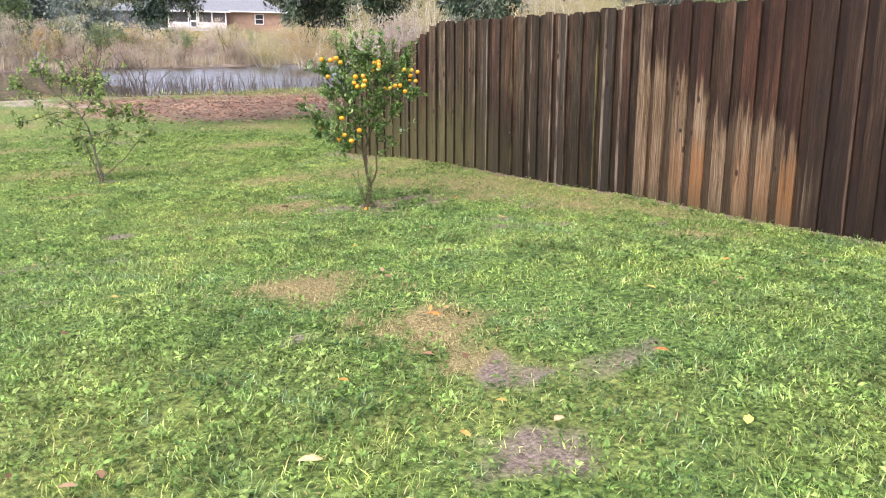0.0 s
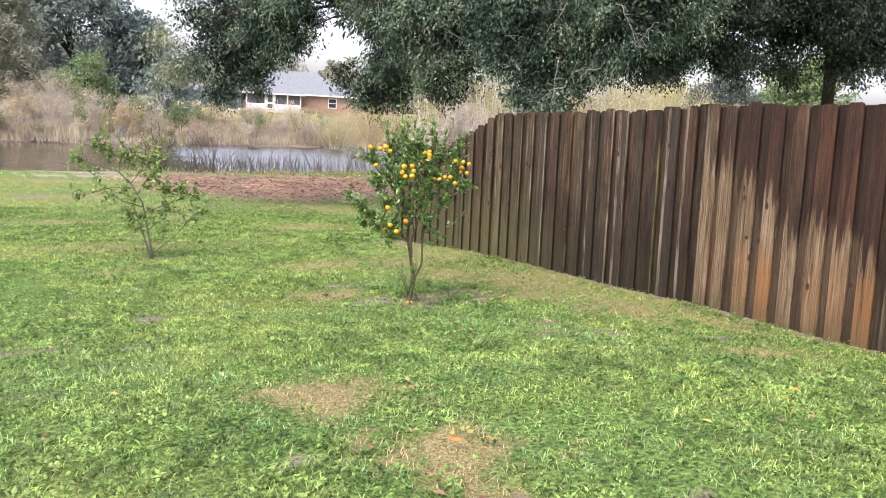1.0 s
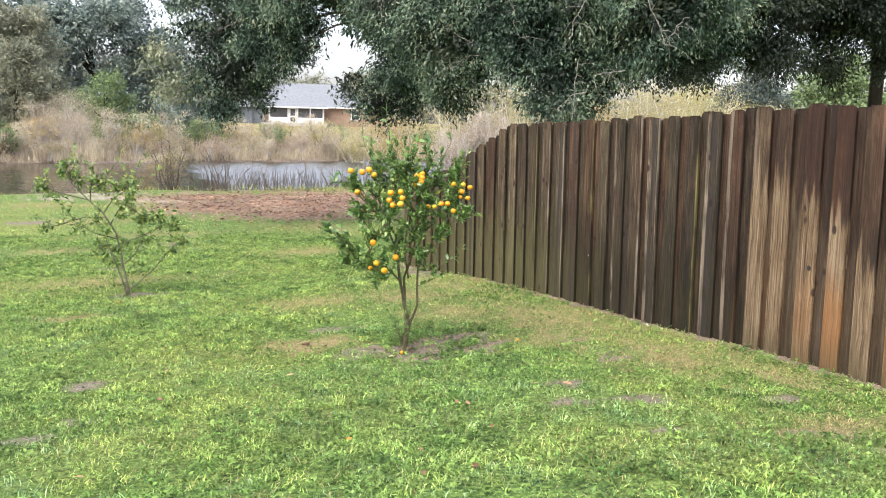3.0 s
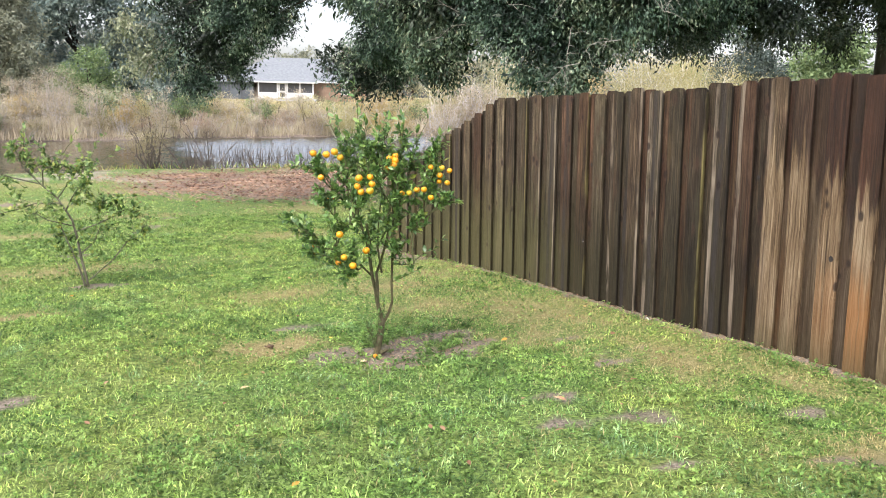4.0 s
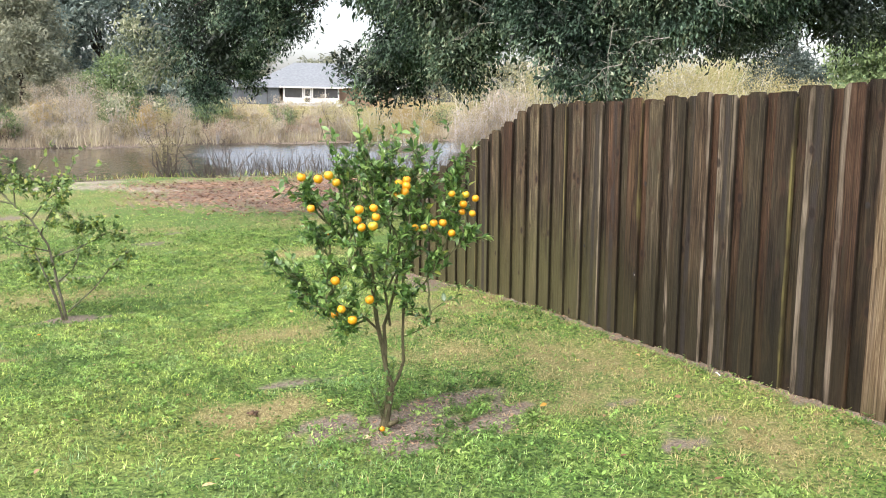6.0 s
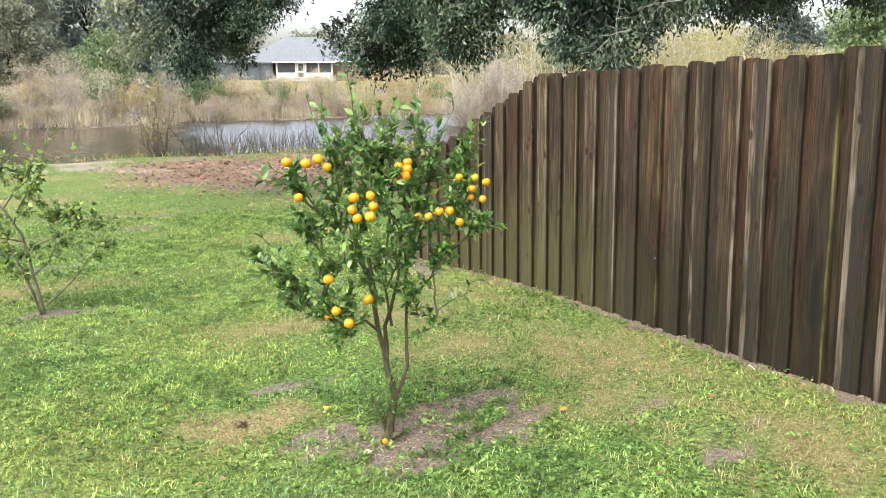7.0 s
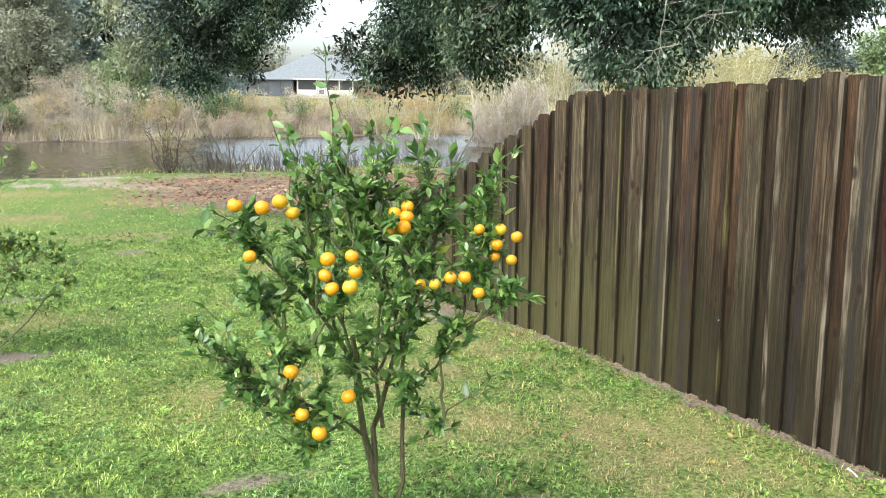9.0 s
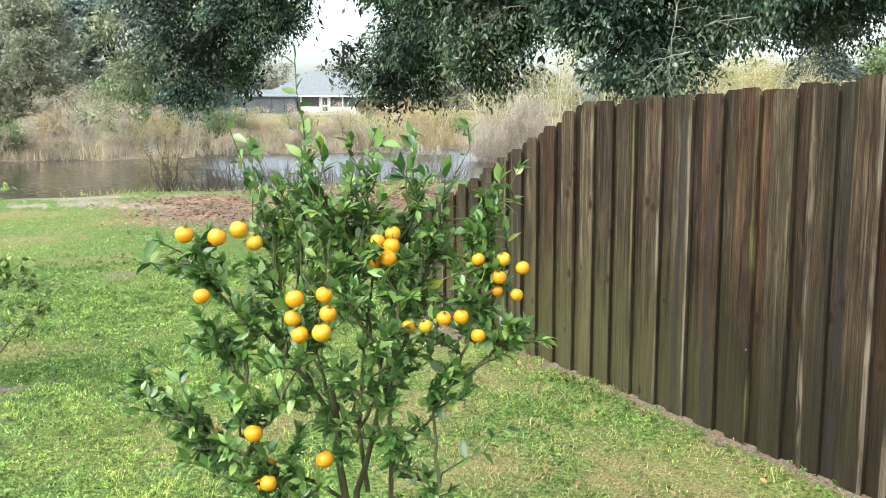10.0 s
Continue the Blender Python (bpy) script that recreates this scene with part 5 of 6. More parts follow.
OAK = [(5.7, 18.9, 4.2, .65), (6.2, 18.4, 3.4, .75), (5.7, 18.1, 2.3, .6), (6.1, 17.9, 2.5, .46), (7.15, 16.9, 3.0, .3), (6.9, 17.1, 3.9, 1.0), (7.7, 16.2, 4.2, .85), (8.05, 15.2, 1.9, .45), (7.8, 15.4, 2.15, .28), (7.85, 15.2, 1.8, .3), (8.05, 15.1, 1.8, .3), (8.3, 15.0, 1.78, .28), (6.2, 17.9, 2.0, .36), (5.85, 18.0, 1.75, .4), (6.3, 17.6, 2.9, .55), (6.75, 17.3, 3.1, .55), (5.6, 18.2, 3.0, .5), (6.6, 17.6, 2.4, .22), (5.15, 18.6, 4.2, .35), (5.2, 18.4, 3.3, .3), (5.1, 18.5, 3.8, .3), (6.9, 17.2, 2.8, .45), (7.0, 17.0, 3.4, .5), (8.45, 15.0, 2.1, .35), (6.55, 18.2, 2.15, .3), (6.85, 18.2, 2.4, .24), (6.75, 18.2, 1.85, .2), (7.7, 15.8, 1.92, .18), (7.6, 15.8, 2.1, .18), (7.15, 16.1, 2.8, .15), (7.95, 15.6, 1.62, .17), (8.25, 15.3, 1.55, .18), (8.6, 15.0, 1.68, .22),
       (8.3, 14.5, 2.5, .65), (7.9, 14.0, 3.5, 1.0), (8.2, 12.8, 2.9, .9), (8.3, 12.8, 2.1, .5), (8.7, 11.9, 3.2, 1.0), (8.9, 11.3, 2.4, .7), (9.2, 10.9, 3.4, 1.0),
       (9.8, 10.6, 2.5, .45), (10.0, 10.4, 3.05, .9), (10.8, 10.1, 3.5, 1.0), (11.7, 10.8, 2.85, .7), (12.6, 13.4, 3.3, 1.0), (11.4, 12.6, 3.3, .9), (13.8, 13.0, 3.5, 1.0), (9.6, 12.6, 3.0, .9), (8.75, 10.9, 1.95, .3), (9.2, 10.8, 1.85, .33), (9.5, 10.8, 1.98, .27)]
# mostly unseen upper crown, thickened and spread to keep sky off the branches below
UPPER = [(7.5, 17.5, 6.5, 1.5), (9.0, 15.0, 6.3, 1.7), (10.5, 12.5, 6.0, 1.7), (12.0, 13.5, 6.0, 1.8), (10.5, 10.4, 5.7, 1.4), (12.6, 10.8, 5.8, 1.6), (8.6, 12.4, 5.7, 1.3), (14.6, 10.8, 6.0, 1.6), (11.0, 16.5, 6.0, 1.8), (13.5, 16.0, 4.8, 1.5), (9.5, 18.5, 4.6, 1.4), (12.0, 18.5, 4.0, 1.4)]
oak, oo = build_oak("live_oak", (10.96, 12.9), (10.9, 12.8, 2.3), 0.24, OAK, 25000, 0.064, "broad live oak with low drooping dark evergreen branches", 0.09, every=2)
tagged(part("upper_crown", foliage([(a - oo[0], b - oo[1], c - oo[2], r) for a, b, c, r in UPPER], 2500, 0.19, 0.4, 0.22), M_OAK, oak), kind="stuff")
# added leaves whose darkened colour paints the shade under the crown
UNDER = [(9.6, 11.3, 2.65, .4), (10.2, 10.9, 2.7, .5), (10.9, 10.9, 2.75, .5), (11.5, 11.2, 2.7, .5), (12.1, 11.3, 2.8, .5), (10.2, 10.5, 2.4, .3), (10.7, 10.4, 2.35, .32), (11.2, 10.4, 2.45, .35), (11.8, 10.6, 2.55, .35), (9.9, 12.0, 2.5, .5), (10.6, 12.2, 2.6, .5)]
tagged(part("under_crown", foliage([(a - oo[0], b - oo[1], c - oo[2], r) for a, b, c, r in UNDER], 11000, 0.064, 0.7, 0.11, 0.4, group=40, hollow=0.15), M_SHADEOAK, oak, "leaves under the crown, coloured dark as its shade"), kind="stuff")
for a, b in (((10.9, 12.8, 2.2), (9.3, 11.0, 2.65)), ((10.9, 12.8, 2.25), (12.9, 11.0, 2.75)), ((10.9, 12.8, 2.3), (10.6, 10.6, 2.7))):
    part("limb", Build().tube(bent(np.array(a) - oo, np.array(b) - oo, 8, .06, .07), np.linspace(.13, .05, 8), 9, False).mesh("limb", True), M_BARK, oak)
# the outermost branch, thin-leaved and hung with pale lichen
OUTER = [(4.65, 18.3, 1.95, .36), (4.85, 18.3, 1.5, .28), (5.2, 18.2, 1.45, .28), (4.6, 18.4, 2.6, .34), (4.85, 18.4, 3.2, .26), (5.0, 18.2, 2.1, .34), (5.05, 18.3, 2.7, .3), (5.3, 18.1, 1.8, .34), (5.45, 18.0, 2.4, .26), (4.35, 18.4, 1.5, .2)]
tagged(part("outer_crown", foliage([(a - oo[0], b - oo[1], c - oo[2], r) for a, b, c, r in OUTER], 9500, 0.082, 0.7, 0.12, 0.4, group=40, hollow=0.1), M_OLIVE, oak, "thin olive-grey leaves on the outermost branch"), kind="stuff")
# lichened dead twigs hanging from the oak
for a, b in (((8.75, 10.1, 2.4), (8.75, 10.2, 1.8)), ((8.85, 10.05, 1.95), (8.55, 10.3, 1.7)), ((9.3, 9.8, 2.25), (8.9, 10.0, 2.1)), ((8.0, 13.4, 3.2), (8.0, 12.6, 2.5)), ((7.6, 13.8, 3.6), (7.9, 13.2, 2.7)), ((5.4, 17.9, 2.6), (4.9, 17.8, 1.7)), ((5.5, 17.8, 2.4), (4.6, 17.9, 2.0)),
             ((5.3, 17.8, 2.2), (4.7, 17.7, 1.5)), ((5.2, 17.8, 2.7), (4.6, 17.8, 2.6)), ((5.6, 17.6, 2.0), (5.1, 17.6, 1.5)), ((7.5, 13.2, 3.5), (7.6, 12.8, 2.7)), ((7.7, 13.0, 3.6), (7.9, 12.5, 2.9)), ((7.8, 12.3, 2.9), (8.2, 11.8, 2.5)),
             ((8.2, 11.3, 3.4), (8.3, 10.9, 2.7)), ((8.9, 10.2, 3.2), (8.6, 10.2, 2.6)), ((9.4, 9.7, 3.2), (9.7, 9.5, 2.6)), ((7.3, 13.4, 3.7), (7.2, 13.2, 3.1)), ((10.2, 9.6, 3.0), (9.8, 9.6, 2.6)), ((8.3, 11.9, 2.5), (7.9, 12.2, 2.3))):
    tw_ = Build()
    main = bent(np.array(a) - oo, np.array(b) - oo, 7, 0.12, 0.1)
    tw_.tube(main, np.linspace(0.008, 0.003, 7), 5, False)
    for p in main[2:]:
        for _ in range(2):
            tw_.tube(bent(p, p + spread(1, 0.13)[0] + np.array([0, 0, -0.1]), 4, 0.1, 0.1), np.linspace(0.0035, 0.0015, 4), 4, False)
    tagged(part("dead_twig", tw_.mesh("dead_twig"), M_LICHEN, oak, "pale lichened bare twig"), kind="stuff")

# leaves take the darkened colour to stand for shade from the canopy
OAK2 = [(13.0, 10.6, 2.7, .5), (14.2, 10.6, 2.85, .45), (15.8, 10.2, 2.85, .5), (13.0, 11.5, 3.6, .8), (15.4, 11.5, 3.8, .7), (12.7, 10.2, 2.75, .42), (12.5, 10.6, 3.4, .85), (13.3, 10.4, 4.0, 1.0), (14.6, 10.4, 3.6, .85), (14.9, 10.9, 2.65, .35), (14.9, 9.9, 4.0, 1.0), (15.4, 10.1, 3.3, .4), (16.6, 10.2, 3.6, .9), (17.5, 9.6, 3.0, .8), (16.5, 12.0, 4.5, 1.2), (14.0, 12.0, 4.6, 1.2), (18.0, 11.5, 4.0, 1.3)]
oak2, o2 = build_oak("oak", (16.7, 11.2), (16.6, 11.2, 3.4), 0.15, OAK2, 14000, 0.07, "oak with forked limbs behind the fence, leaves coloured as shaded", 0.08, material=M_SHADEOAK)

# ---- the far side of the pond ----
def crown_balls(h, w, k, seed, low=0.25):
    r = random.Random(seed)
    out = []
    for _ in range(k):
        f = r.uniform(low, 1.0)
        reach = w * 0.5 * math.sin(min(1.0, 0.25 + (1 - f) * 1.3) * math.pi / 2)
        a, q = r.uniform(0, 6.283), math.sqrt(r.random())
        out.append((math.cos(a) * reach * q, math.sin(a) * reach * q, h * f * 0.93, w * r.uniform(0.13, 0.22)))
    return out


def far_tree(name, x, y, h, w, material, label, seed, leaf=0.3, per=130, low=0.25, group=""):
    z = float(land(x, y))
    tree = thing(name, x, y, z, label, "tree", group)
    balls = crown_balls(h, w, 46, seed, low)
    part("trunk", Build().tube(bent((0, 0, -.3), (0, 0, h * .75), 6, 0, .04), np.linspace(h * .03, h * .008, 6), 8).mesh("trunk", True), M_BARK, tree)
    for b in balls[::4]:
        part("limb", Build().tube(bent((0, 0, b[2] * .55), b[:3], 5, .03, .1), np.linspace(h * .01, .02, 5), 5, False).mesh("limb"), M_BARK, tree)
    tagged(part("crown", foliage(balls, per, leaf, .2, h * .035, .5), material, tree), kind="stuff")
    return tree


def shrub(name, x, y, h, w, material, label, seed, leaf=0.1, per=420, stems=14, stem_mat=None, group="", category="shrub"):
    z = float(land(x, y))
    bush = thing(name, x, y, z, label, category, group)
    r = random.Random(seed)
    woods = Build()
    balls = []
    for _ in range(stems):
        a = r.uniform(0, 6.283)
        e = np.array([math.cos(a) * w * .5 * r.random(), math.sin(a) * w * .5 * r.random(), h * r.uniform(.55, 1.0)])
        line = bent((e[0] * .2, e[1] * .2, -.05), e, 6, 0, .12)
        woods.tube(line, np.linspace(.02 + h * .004, .006, 6), 4, False)
        for p in line[2:]:
            for _k in range(2):
                woods.tube(bent(p, p + np.array([r.gauss(0, .12), r.gauss(0, .12), r.uniform(.05, .2)]) * h * .5, 4, 0, .1), np.linspace(.01, .004, 4), 3, False)
        balls.append((*e, w * r.uniform(.1, .2)))
        balls.append((e[0] * .8, e[1] * .8, e[2] * .65, w * r.uniform(.1, .18)))
    tagged(part("stemwork", woods.mesh("stemwork"), stem_mat or M_STEM, bush), kind="stuff")
    if per:
        tagged(part("foliage", foliage(balls, per, leaf, .1, h * .07, .5), material, bush), kind="stuff")
    return bush


far_tree("dark_tree", 9.6, 81, 12.6, 12, M_FARHAZE, "tall dense dark green tree beyond the pond", 1, .46, 125, .08)
far_tree("dark_tree", 15.0, 79, 9.0, 9, M_FARHAZE, "dense dark green tree beyond the pond", 2, .46, 125, .08)
far_tree("dark_tree", 3.0, 88, 12.5, 12, M_FARHAZE, "tall dense dark green tree beyond the pond", 3, .46, 125, .08)
far_tree("dark_tree", -6.0, 84, 13.5, 12, M_FARHAZE, "tall dense dark green tree beyond the pond", 4, .46, 125, .08)
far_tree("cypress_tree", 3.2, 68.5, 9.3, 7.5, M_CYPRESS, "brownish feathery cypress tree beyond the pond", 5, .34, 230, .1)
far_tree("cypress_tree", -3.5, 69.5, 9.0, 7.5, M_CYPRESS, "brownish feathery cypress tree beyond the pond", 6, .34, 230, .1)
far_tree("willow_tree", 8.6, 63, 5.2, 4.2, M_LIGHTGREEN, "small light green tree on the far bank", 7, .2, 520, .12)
far_tree("willow_tree", 14.5, 66, 4.6, 5.0, M_FARHAZE, "rounded grey-green tree on the far bank", 8, .24, 480, .1)
far_tree("far_tree", 48, 42, 7.5, 4.6, M_PINE, "grey-green evergreen tree far behind the fence", 10, .26, 800, .05)
far_tree("far_tree", 64, 47, 8.6, 9.0, M_LIGHTGREEN, "pale green far tree behind the fence", 11, .45, 120, .05)
far_tree("far_tree", 75, 40, 8.6, 9.0, M_LIGHTGREEN, "pale green far tree behind the fence", 12, .45, 120, .05)
far_tree("far_tree", 58, 30, 6.4, 8.0, M_LIGHTGREEN, "pale green far tree behind the fence", 13, .45, 120, .05)
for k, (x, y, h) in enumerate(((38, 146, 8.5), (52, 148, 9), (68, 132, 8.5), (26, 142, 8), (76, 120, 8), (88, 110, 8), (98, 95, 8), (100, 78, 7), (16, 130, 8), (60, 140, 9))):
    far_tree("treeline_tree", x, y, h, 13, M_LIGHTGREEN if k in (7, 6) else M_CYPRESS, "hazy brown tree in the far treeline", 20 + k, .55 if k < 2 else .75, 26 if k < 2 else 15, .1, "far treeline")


def build_reeds():
    # a thick belt of dry reeds and grasses on the far bank, and on the bank behind the fence
    x = rng.uniform(-14, 40, 30000)
    d = rng.random(30000) ** 1.2
    y = 47.8 + 0.22 * x + d * 13 + rng.normal(0, .4, 30000)
    far = np.stack([x, y], 1)
    x2, y2 = scatter(14000, 24, 46, 24, 62)
    q = np.stack([x2, y2], 1)[(shore_depth(x2, y2) < -.3)]
    xy = np.concatenate([far, q])
    xy = xy[shore_depth(xy[:, 0], xy[:, 1]) < -.15]
    n = len(xy)
    h = (0.35 + 0.6 * rng.random(n)) * (0.8 + 0.45 * np.sin(xy[:, 0] * .9) * np.sin(xy[:, 1] * .7 + 1))
    ax = np.array([0, 0, 1.0]) + spread(n, .16)
    pos = np.stack([xy[:, 0], xy[:, 1], land(xy[:, 0], xy[:, 1]) - .05], 1)
    me = cloud("dry_reeds", BLADE_V, BLADE_F, pos, ax, spread(n), h * 1.25, rng.uniform(.02, .05, n))
    tagged(part("dry_reeds", me, M_REED), "belt of dry tan reeds and grasses along the pond", "reeds", kind="stuff")
    # thin bare stems along the near water's edge
    x = np.concatenate([rng.uniform(8.2, 17.5, 900), rng.uniform(6.8, 9.0, 80)])
    y = 30.5 + rng.uniform(-.2, 1.3, len(x))
    n = len(x)
    pos = np.stack([x, y, np.full(n, WATER_Z - .1)], 1)
    me = cloud("shore_stems", BLADE_V, BLADE_F, pos, np.array([0, 0, 1.0]) + spread(n, .28), spread(n), rng.uniform(.5, 1.35, n), rng.uniform(.012, .024, n))
    tagged(part("shore_stems", me, M_STEM), "thin dark bare stems standing in shallow water", "reeds", kind="stuff")
    # green weeds at the near edge
    x = np.concatenate([rng.uniform(11, 16, 900), rng.uniform(4, 16, 500)])
    y = 30.1 + rng.uniform(-.25, .5, len(x))
    n = len(x)
    pos = np.stack([x, y, land(x, y)], 1)
    me = cloud("shore_weeds", BLADE_V, BLADE_F, pos, np.array([0, 0, 1.0]) + spread(n, .4), spread(n), rng.uniform(.08, .26, n), rng.uniform(.012, .03, n))
    me.attributes.new("dry", "FLOAT", "POINT").data.foreach_set("value", np.repeat(.2 + rng.random(n) * .5, 5).astype(np.float32))
    tagged(part("shore_weeds", me, M_BLADE), "green weeds along the pond's near edge", "weeds", kind="stuff")


build_reeds()

# brush on the far bank
R = random.Random(11)
for k in range(60):
    x = -9 + k * 0.76 + R.uniform(-.4, .4)
    y = 48.6 + .22 * x + R.uniform(.5, 9)
    kind = R.random()
    if kind < .2:
        shrub("bare_shrub", x, y, R.uniform(1.8, 2.9), R.uniform(1.6, 2.6), M_REED, "bare grey-stemmed shrub among dry reeds", k, .09, 60, 18, M_DEADTWIG, "far bank brush")
    elif kind < .55:
        shrub("brush", x, y, R.uniform(1.5, 2.5), R.uniform(1.8, 3.0), M_ORANGEBRUSH if R.random() < .5 else M_REED, "rusty tan brush on the far bank", k, .1, 440, 12, M_DEADTWIG, "far bank brush")
    else:
        shrub("brush", x, y, R.uniform(1.4, 2.3), R.uniform(1.8, 2.8), M_YELLOW if R.random() < .5 else M_LIGHTGREEN, "yellow-green brush on the far bank", k, .1, 440, 12, M_STEM, "far bank brush")
for k in range(34):
    x = -8 + k * 0.95 + R.uniform(-.4, .4)
    y = 48.5 + .22 * x + R.uniform(-.2, 1.6)
    if R.random() < .5:
        shrub("bare_shrub", x, y, R.uniform(.9, 1.7), R.uniform(1.2, 2.2), M_REED, "low grey-stemmed shrub at the reed edge", 200 + k, .07, 90, 14, M_DEADTWIG, "far bank brush")
    else:
        shrub("brush", x, y, R.uniform(.8, 1.5), R.uniform(1.4, 2.4), M_TANLEAF if R.random() < .5 else M_RUSTY, "withered brown brush at the reed edge", 200 + k, .07, 520, 10, M_DEADTWIG, "far bank brush")
shrub("bare_shrub", 5.9, 56.4, 3.4, 2.8, M_REED, "tall pale grey bare shrub on the far bank", 90, .08, 40, 34, M_DEADTWIG)
shrub("bare_shrub", 4.4, 57.0, 2.8, 2.4, M_REED, "tall pale grey bare shrub on the far bank", 91, .08, 40, 30, M_DEADTWIG)
# tall yellow brush seen over the fence
for k, (x, y, h, w, m) in enumerate(((27, 46, 5.5, 4, "y"), (29.5, 43, 5.3, 4, "y"), (24.2, 41.3, 3.2, 2.8, "g"), (25.9, 40.6, 3.5, 3.0, "g"), (31, 39, 5.1, 4, "y"), (29, 36, 4.7, 4, "o"), (30.5, 32.5, 4.7, 4, "y"), (31.5, 30, 4.5, 4, "y"),
                                     (33, 28, 3.4, 3, "y"), (34, 25.5, 2.8, 4, "o"), (34.0, 35, 5.2, 5, "y"), (37, 29, 3.2, 5, "y"), (24.0, 48.5, 3.7, 4, "o"), (22.5, 51, 3.2, 4, "y"), (36, 23, 2.8, 4, "o"), (39, 25, 3.2, 5, "y"))):
    if m == "g":
        shrub("bare_shrub", x, y, h, w, M_REED, "pale grey bare brush behind the fence", 100 + k, .08, 12, 90, M_GREYTWIG, "brush behind the fence")
    else:
        shrub("tall_brush", x, y, h, w, M_YELLOW if m == "y" else M_ORANGEBRUSH, "tall yellowing willow brush behind the fence", 100 + k, .084, 960, 22, M_PALETWIG, "brush behind the fence")
# shrub with a leaning stem at the water's edge
shrub("shore_shrub", 8.9, 30.2, 1.5, 2.4, M_REED, "thin leafless shrub at the water's edge", 140, .07, 0, 7, M_STEM)
shrub("shore_shrub", 10.8, 30.4, 1.1, 2.2, M_REED, "thin leafless shrub at the water's edge", 141, .07, 0, 6, M_STEM)


shrub("shore_shrub", 6.95, 30.25, 1.75, 1.9, M_TANLEAF, "thin brown-leaved shrub at the water's edge", 142, .06, 420, 14, M_STEM)
lean_stem = thing("leaning_stem", 8.16, 30.6, WATER_Z, "bare dark stem leaning over the water", "branch")
part("stem", Build().tube(bent((0, 0, -.1), (-1.15, .6, 1.55), 7, 0, .05), np.linspace(.03, .008, 7), 6).mesh("stem", True), M_STEM, lean_stem)
for k in range(6):
    a = np.array((-1.15, .6, 1.55)) * (.3 + .1 * k)
    part("twig", Build().tube(bent(a, a + np.array((R.uniform(-.35, .25), R.uniform(-.2, .2), R.uniform(.15, .4))), 5, 0, .1), np.linspace(.009, .003, 5), 4, False).mesh("twig"), M_STEM, lean_stem)


def build_pond_flecks():
    """Floating leaves and bits on the calm end of the pond."""
    x, y = scatter(2600, -6, 9.5, 31, 46)
    keep = rng.random(len(x)) < np.clip(.15 + .9 * np.sin(x * .9 + 1) * np.sin(y * .7), 0, 1)
    x, y = x[keep], y[keep]
    a = rng.uniform(0, 2 * math.pi, len(x))
    axis = np.stack([np.cos(a), np.sin(a), np.zeros(len(x))], 1)
    ln = rng.uniform(.05, .16, len(x))
    me = cloud("floating_leaves", LEAF_V * np.array([1, 1, .15]), LEAF_F, np.stack([x, y, np.full(len(x), WATER_Z + .006)], 1), axis, np.array([0, 0, 1.0]) + spread(len(x), .03), ln, ln * 1.3)
    tagged(part("floating_leaves", me, M_LITTER), "small dry leaves floating on the pond", "leaves", kind="stuff")


build_pond_flecks()


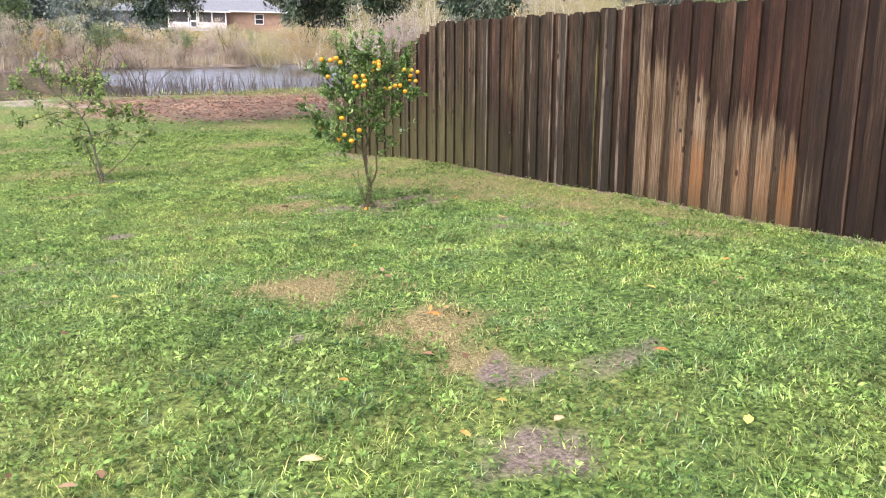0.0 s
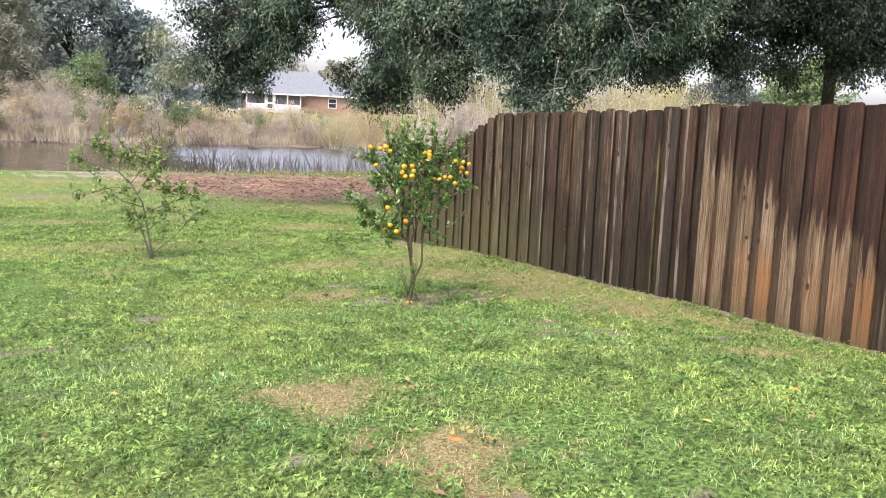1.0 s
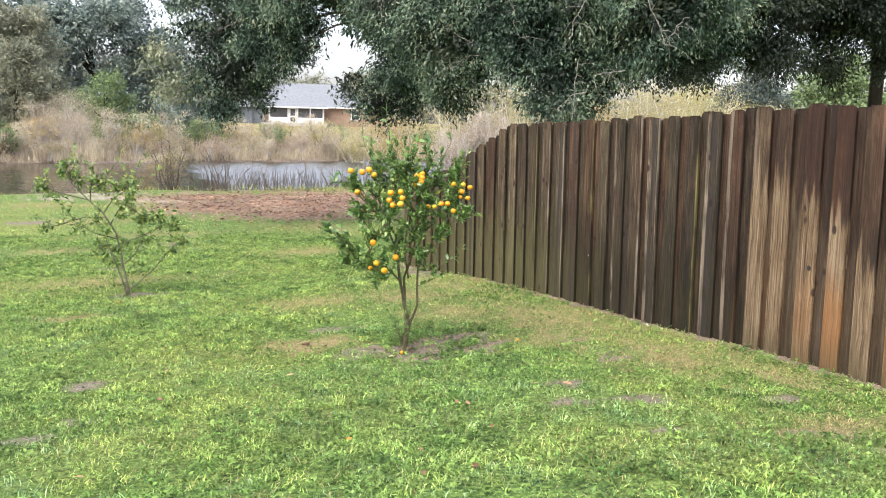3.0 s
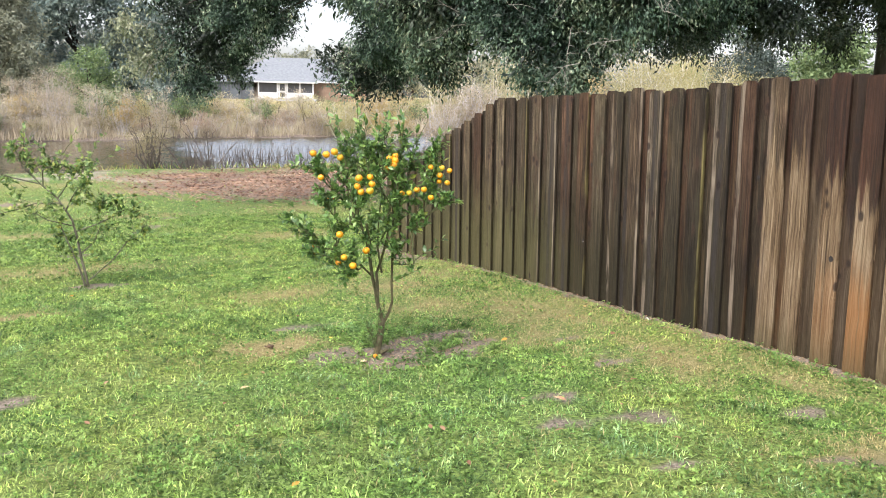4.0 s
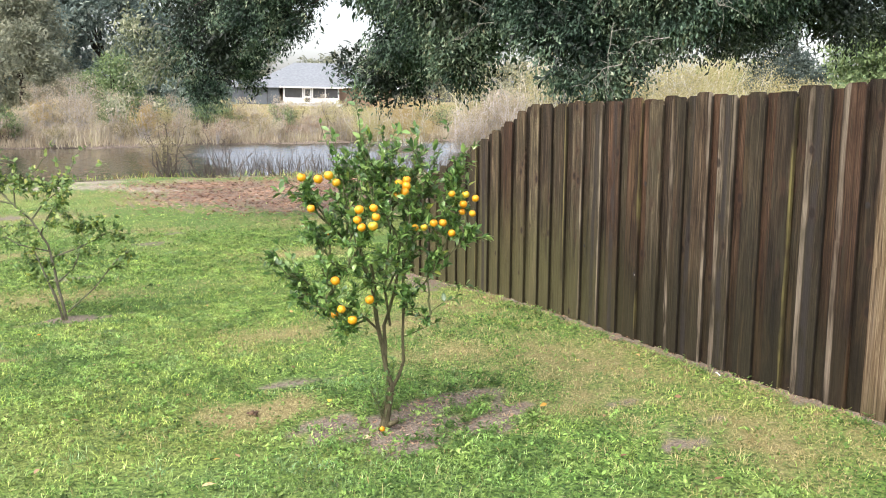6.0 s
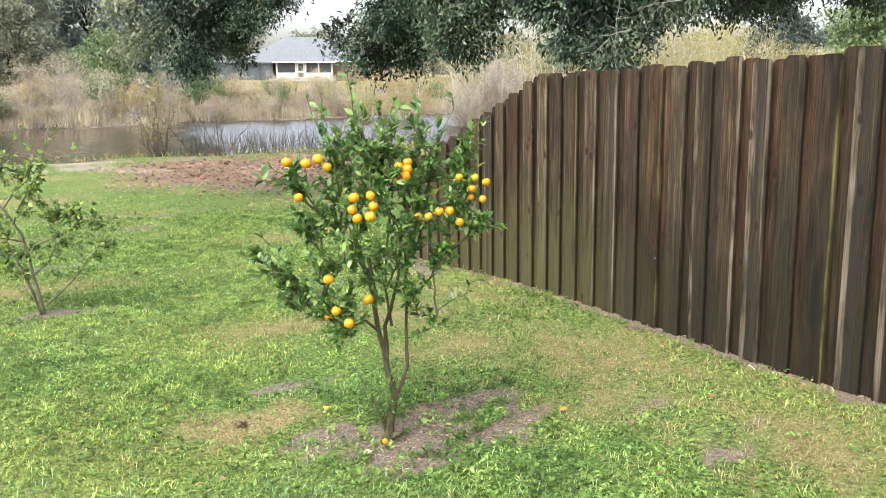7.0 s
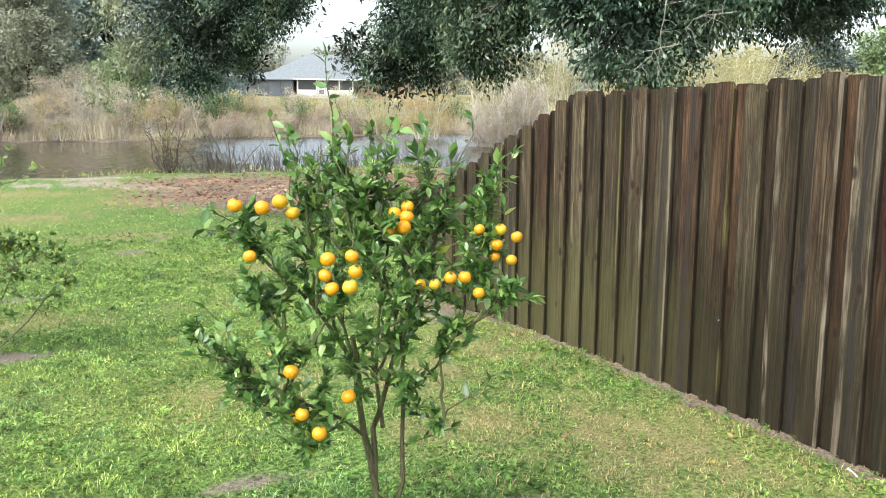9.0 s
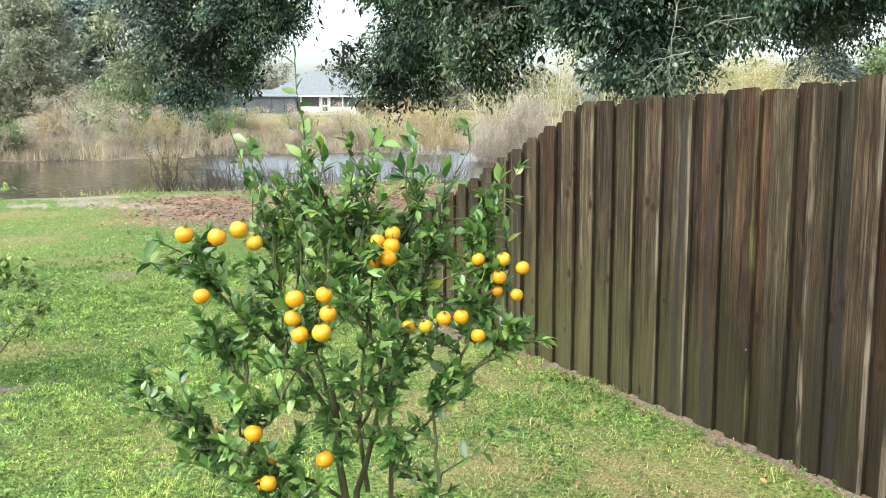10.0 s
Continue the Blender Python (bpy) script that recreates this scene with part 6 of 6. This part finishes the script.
# ---- the house beyond the pond ----
def build_house():
    hx, hy, hz = 35.4, 114.6, 1.0
    house = thing("house", hx, hy, hz, "low tan house with grey hip roof and a white screened porch", "house")
    house.matrix_basis = Matrix.Translation((hx, hy, hz)) @ pose(0, 0, 0, 0, 0, -18)

    def box(name, lo, hi, m, parent=house, label=""):
        return part(name, Build().box(lo, hi).mesh(name), m, parent, label)

    def hip(name, x0, x1, y0, y1, z0, h, inset, m, label=""):
        b = Build()
        ym = (y0 + y1) / 2
        e = [(x0, y0, z0), (x1, y0, z0), (x1, y1, z0), (x0, y1, z0)]
        r = [(x0 + inset, ym, z0 + h), (x1 - inset, ym, z0 + h)]
        b.poly([e[0], e[1], r[1], r[0]]).poly([e[1], e[2], r[1]]).poly([e[2], e[3], r[0], r[1]]).poly([e[3], e[0], r[0]])
        b.poly([e[3], e[2], e[1], e[0]])
        ob = part(name, b.mesh(name), m, house, label)
        for lo, hi in (((x0, y0 - .03, z0 - .18), (x1, y0, z0 + .02)), ((x0 - .03, y0, z0 - .18), (x0, y1, z0 + .02)), ((x1, y0, z0 - .18), (x1 + .03, y1, z0 + .02))):
            part("fascia", Build().box(lo, hi).mesh("fascia"), M_WHITE, ob)
        return ob

    # local x to the right, y away; the front of the porch stands at y = 0
    box("wall", (7.6, 3.6, -.8), (15.5, 3.8, 2.45), M_TAN, label="tan stuccoed wall")
    box("wall", (-.1, 6.6, -.8), (7.6, 6.8, 2.45), M_TAN)
    box("wall", (-4.6, 5.6, -.8), (-.1, 5.8, 2.45), M_TAN)
    box("wall", (15.3, 3.8, -.8), (15.5, 15.0, 2.45), M_TAN)
    box("wall", (-4.6, 5.8, -.8), (-4.4, 15.0, 2.45), M_TAN)
    hip("roof", -5.2, 16.2, 3.0, 15.6, 2.4, 3.45, 6.6, M_SHINGLE, "grey shingled hip roof")
    hip("porch_roof", -.45, 8.1, -.5, 7.0, 2.25, 2.0, 3.4, M_SHINGLE, "grey hip roof over the porch")
    box("porch_slab", (-1.0, -.7, -.75), (8.0, 7.0, -.02), M_SLAB, label="pale concrete porch slab")
    for x in (.1, 2.65, 3.95, 5.7, 7.5):
        box("porch_post", (x - .09, -.05, 0), (x + .09, .13, 2.25), M_WHITE)
    box("porch_beam", (.0, -.04, 2.1), (7.6, .12, 2.25), M_WHITE)
    for x0, x1 in ((.19, 2.56), (4.04, 5.61), (5.79, 7.41)):
        box("screen_panel", (x0, .02, .72), (x1, .05, 2.1), M_SCREEN, label="dark insect screen")
        box("kick_panel", (x0, 0, .02), (x1, .06, .7), M_WHITE, label="white kick panel")
        box("mid_rail", (x0, -.02, .7), (x1, .07, .78), M_WHITE)
    door = box("porch_door", (2.78, -.02, .03), (3.82, .03, 2.08), M_WHITE, label="white framed screen door")
    part("upper_screen", Build().box((2.96, -.05, 1.0), (3.64, -.02, 1.94)).mesh("upper_screen"), M_SCREEN, door)
    part("lower_screen", Build().box((2.96, -.05, .2), (3.64, -.02, .78)).mesh("lower_screen"), M_SCREEN, door)
    box("porch_back_wall", (0, 6.4, 0), (7.6, 6.5, 2.25), M_SCREEN)
    box("porch_side", (7.42, .14, 0), (7.5, 3.6, .85), M_WHITE)
    win = box("window", (11.6, 3.54, .6), (12.9, 3.6, 2.05), M_WHITE, label="white framed window")
    for z0, z1 in ((.72, 1.28), (1.38, 1.93)):
        part("pane", Build().box((11.75, 3.51, z0), (12.75, 3.54, z1)).mesh("pane"), M_GLASS, win)
    # screened lanai at the side
    cage = box("lanai_screen", (-9.0, 1.6, -.2), (-.5, 1.64, 2.1), M_CAGE, label="dark screened lanai enclosure")
    for x in (-9.0, -7.3, -5.6, -3.9, -2.2, -.6):
        part("lanai_post", Build().box((x - .05, 1.52, -.2), (x + .05, 1.6, 2.2)).mesh("lanai_post"), M_SCREEN, cage)
    roof = Build().poly([(-9.3, 1.3, 2.15), (-.5, 1.3, 2.15), (-.5, 7.0, 3.15), (-9.3, 7.0, 3.15)]).poly([(-9.3, 1.3, 2.03), (-9.3, 7.0, 3.03), (-.5, 7.0, 3.03), (-.5, 1.3, 2.03)]).poly([(-9.3, 1.3, 2.03), (-.5, 1.3, 2.03), (-.5, 1.3, 2.15), (-9.3, 1.3, 2.15)])
    part("lanai_roof", roof.mesh("lanai_roof"), M_SHINGLE, house)
    box("lanai_back", (-9.0, 6.8, -.2), (-4.6, 6.9, 3.0), M_CAGE)


build_house()
far_house = thing("far_building", 22.0, 117.0, 1.0, "pale blue-grey low building among the far trees", "building")
part("wall", Build().box((-3, 0, -.5), (3, 6, 2.3)).mesh("wall"), plain_material("blue_grey_siding", (.4, .44, .5), .8), far_house)
b = Build()
b.poly([(-3.4, -.4, 2.3), (3.4, -.4, 2.3), (1.2, 3, 3.7), (-1.2, 3, 3.7)]).poly([(3.4, -.4, 2.3), (3.4, 6.4, 2.3), (1.2, 3, 3.7)]).poly([(3.4, 6.4, 2.3), (-3.4, 6.4, 2.3), (-1.2, 3, 3.7), (1.2, 3, 3.7)]).poly([(-3.4, 6.4, 2.3), (-3.4, -.4, 2.3), (-1.2, 3, 3.7)])
part("roof", b.mesh("roof"), M_SHINGLE, far_house)
for x in (-1.6, 1.2):
    part("window", Build().box((x - .5, -.05, .8), (x + .5, 0, 1.9)).mesh("window"), M_GLASS, far_house)
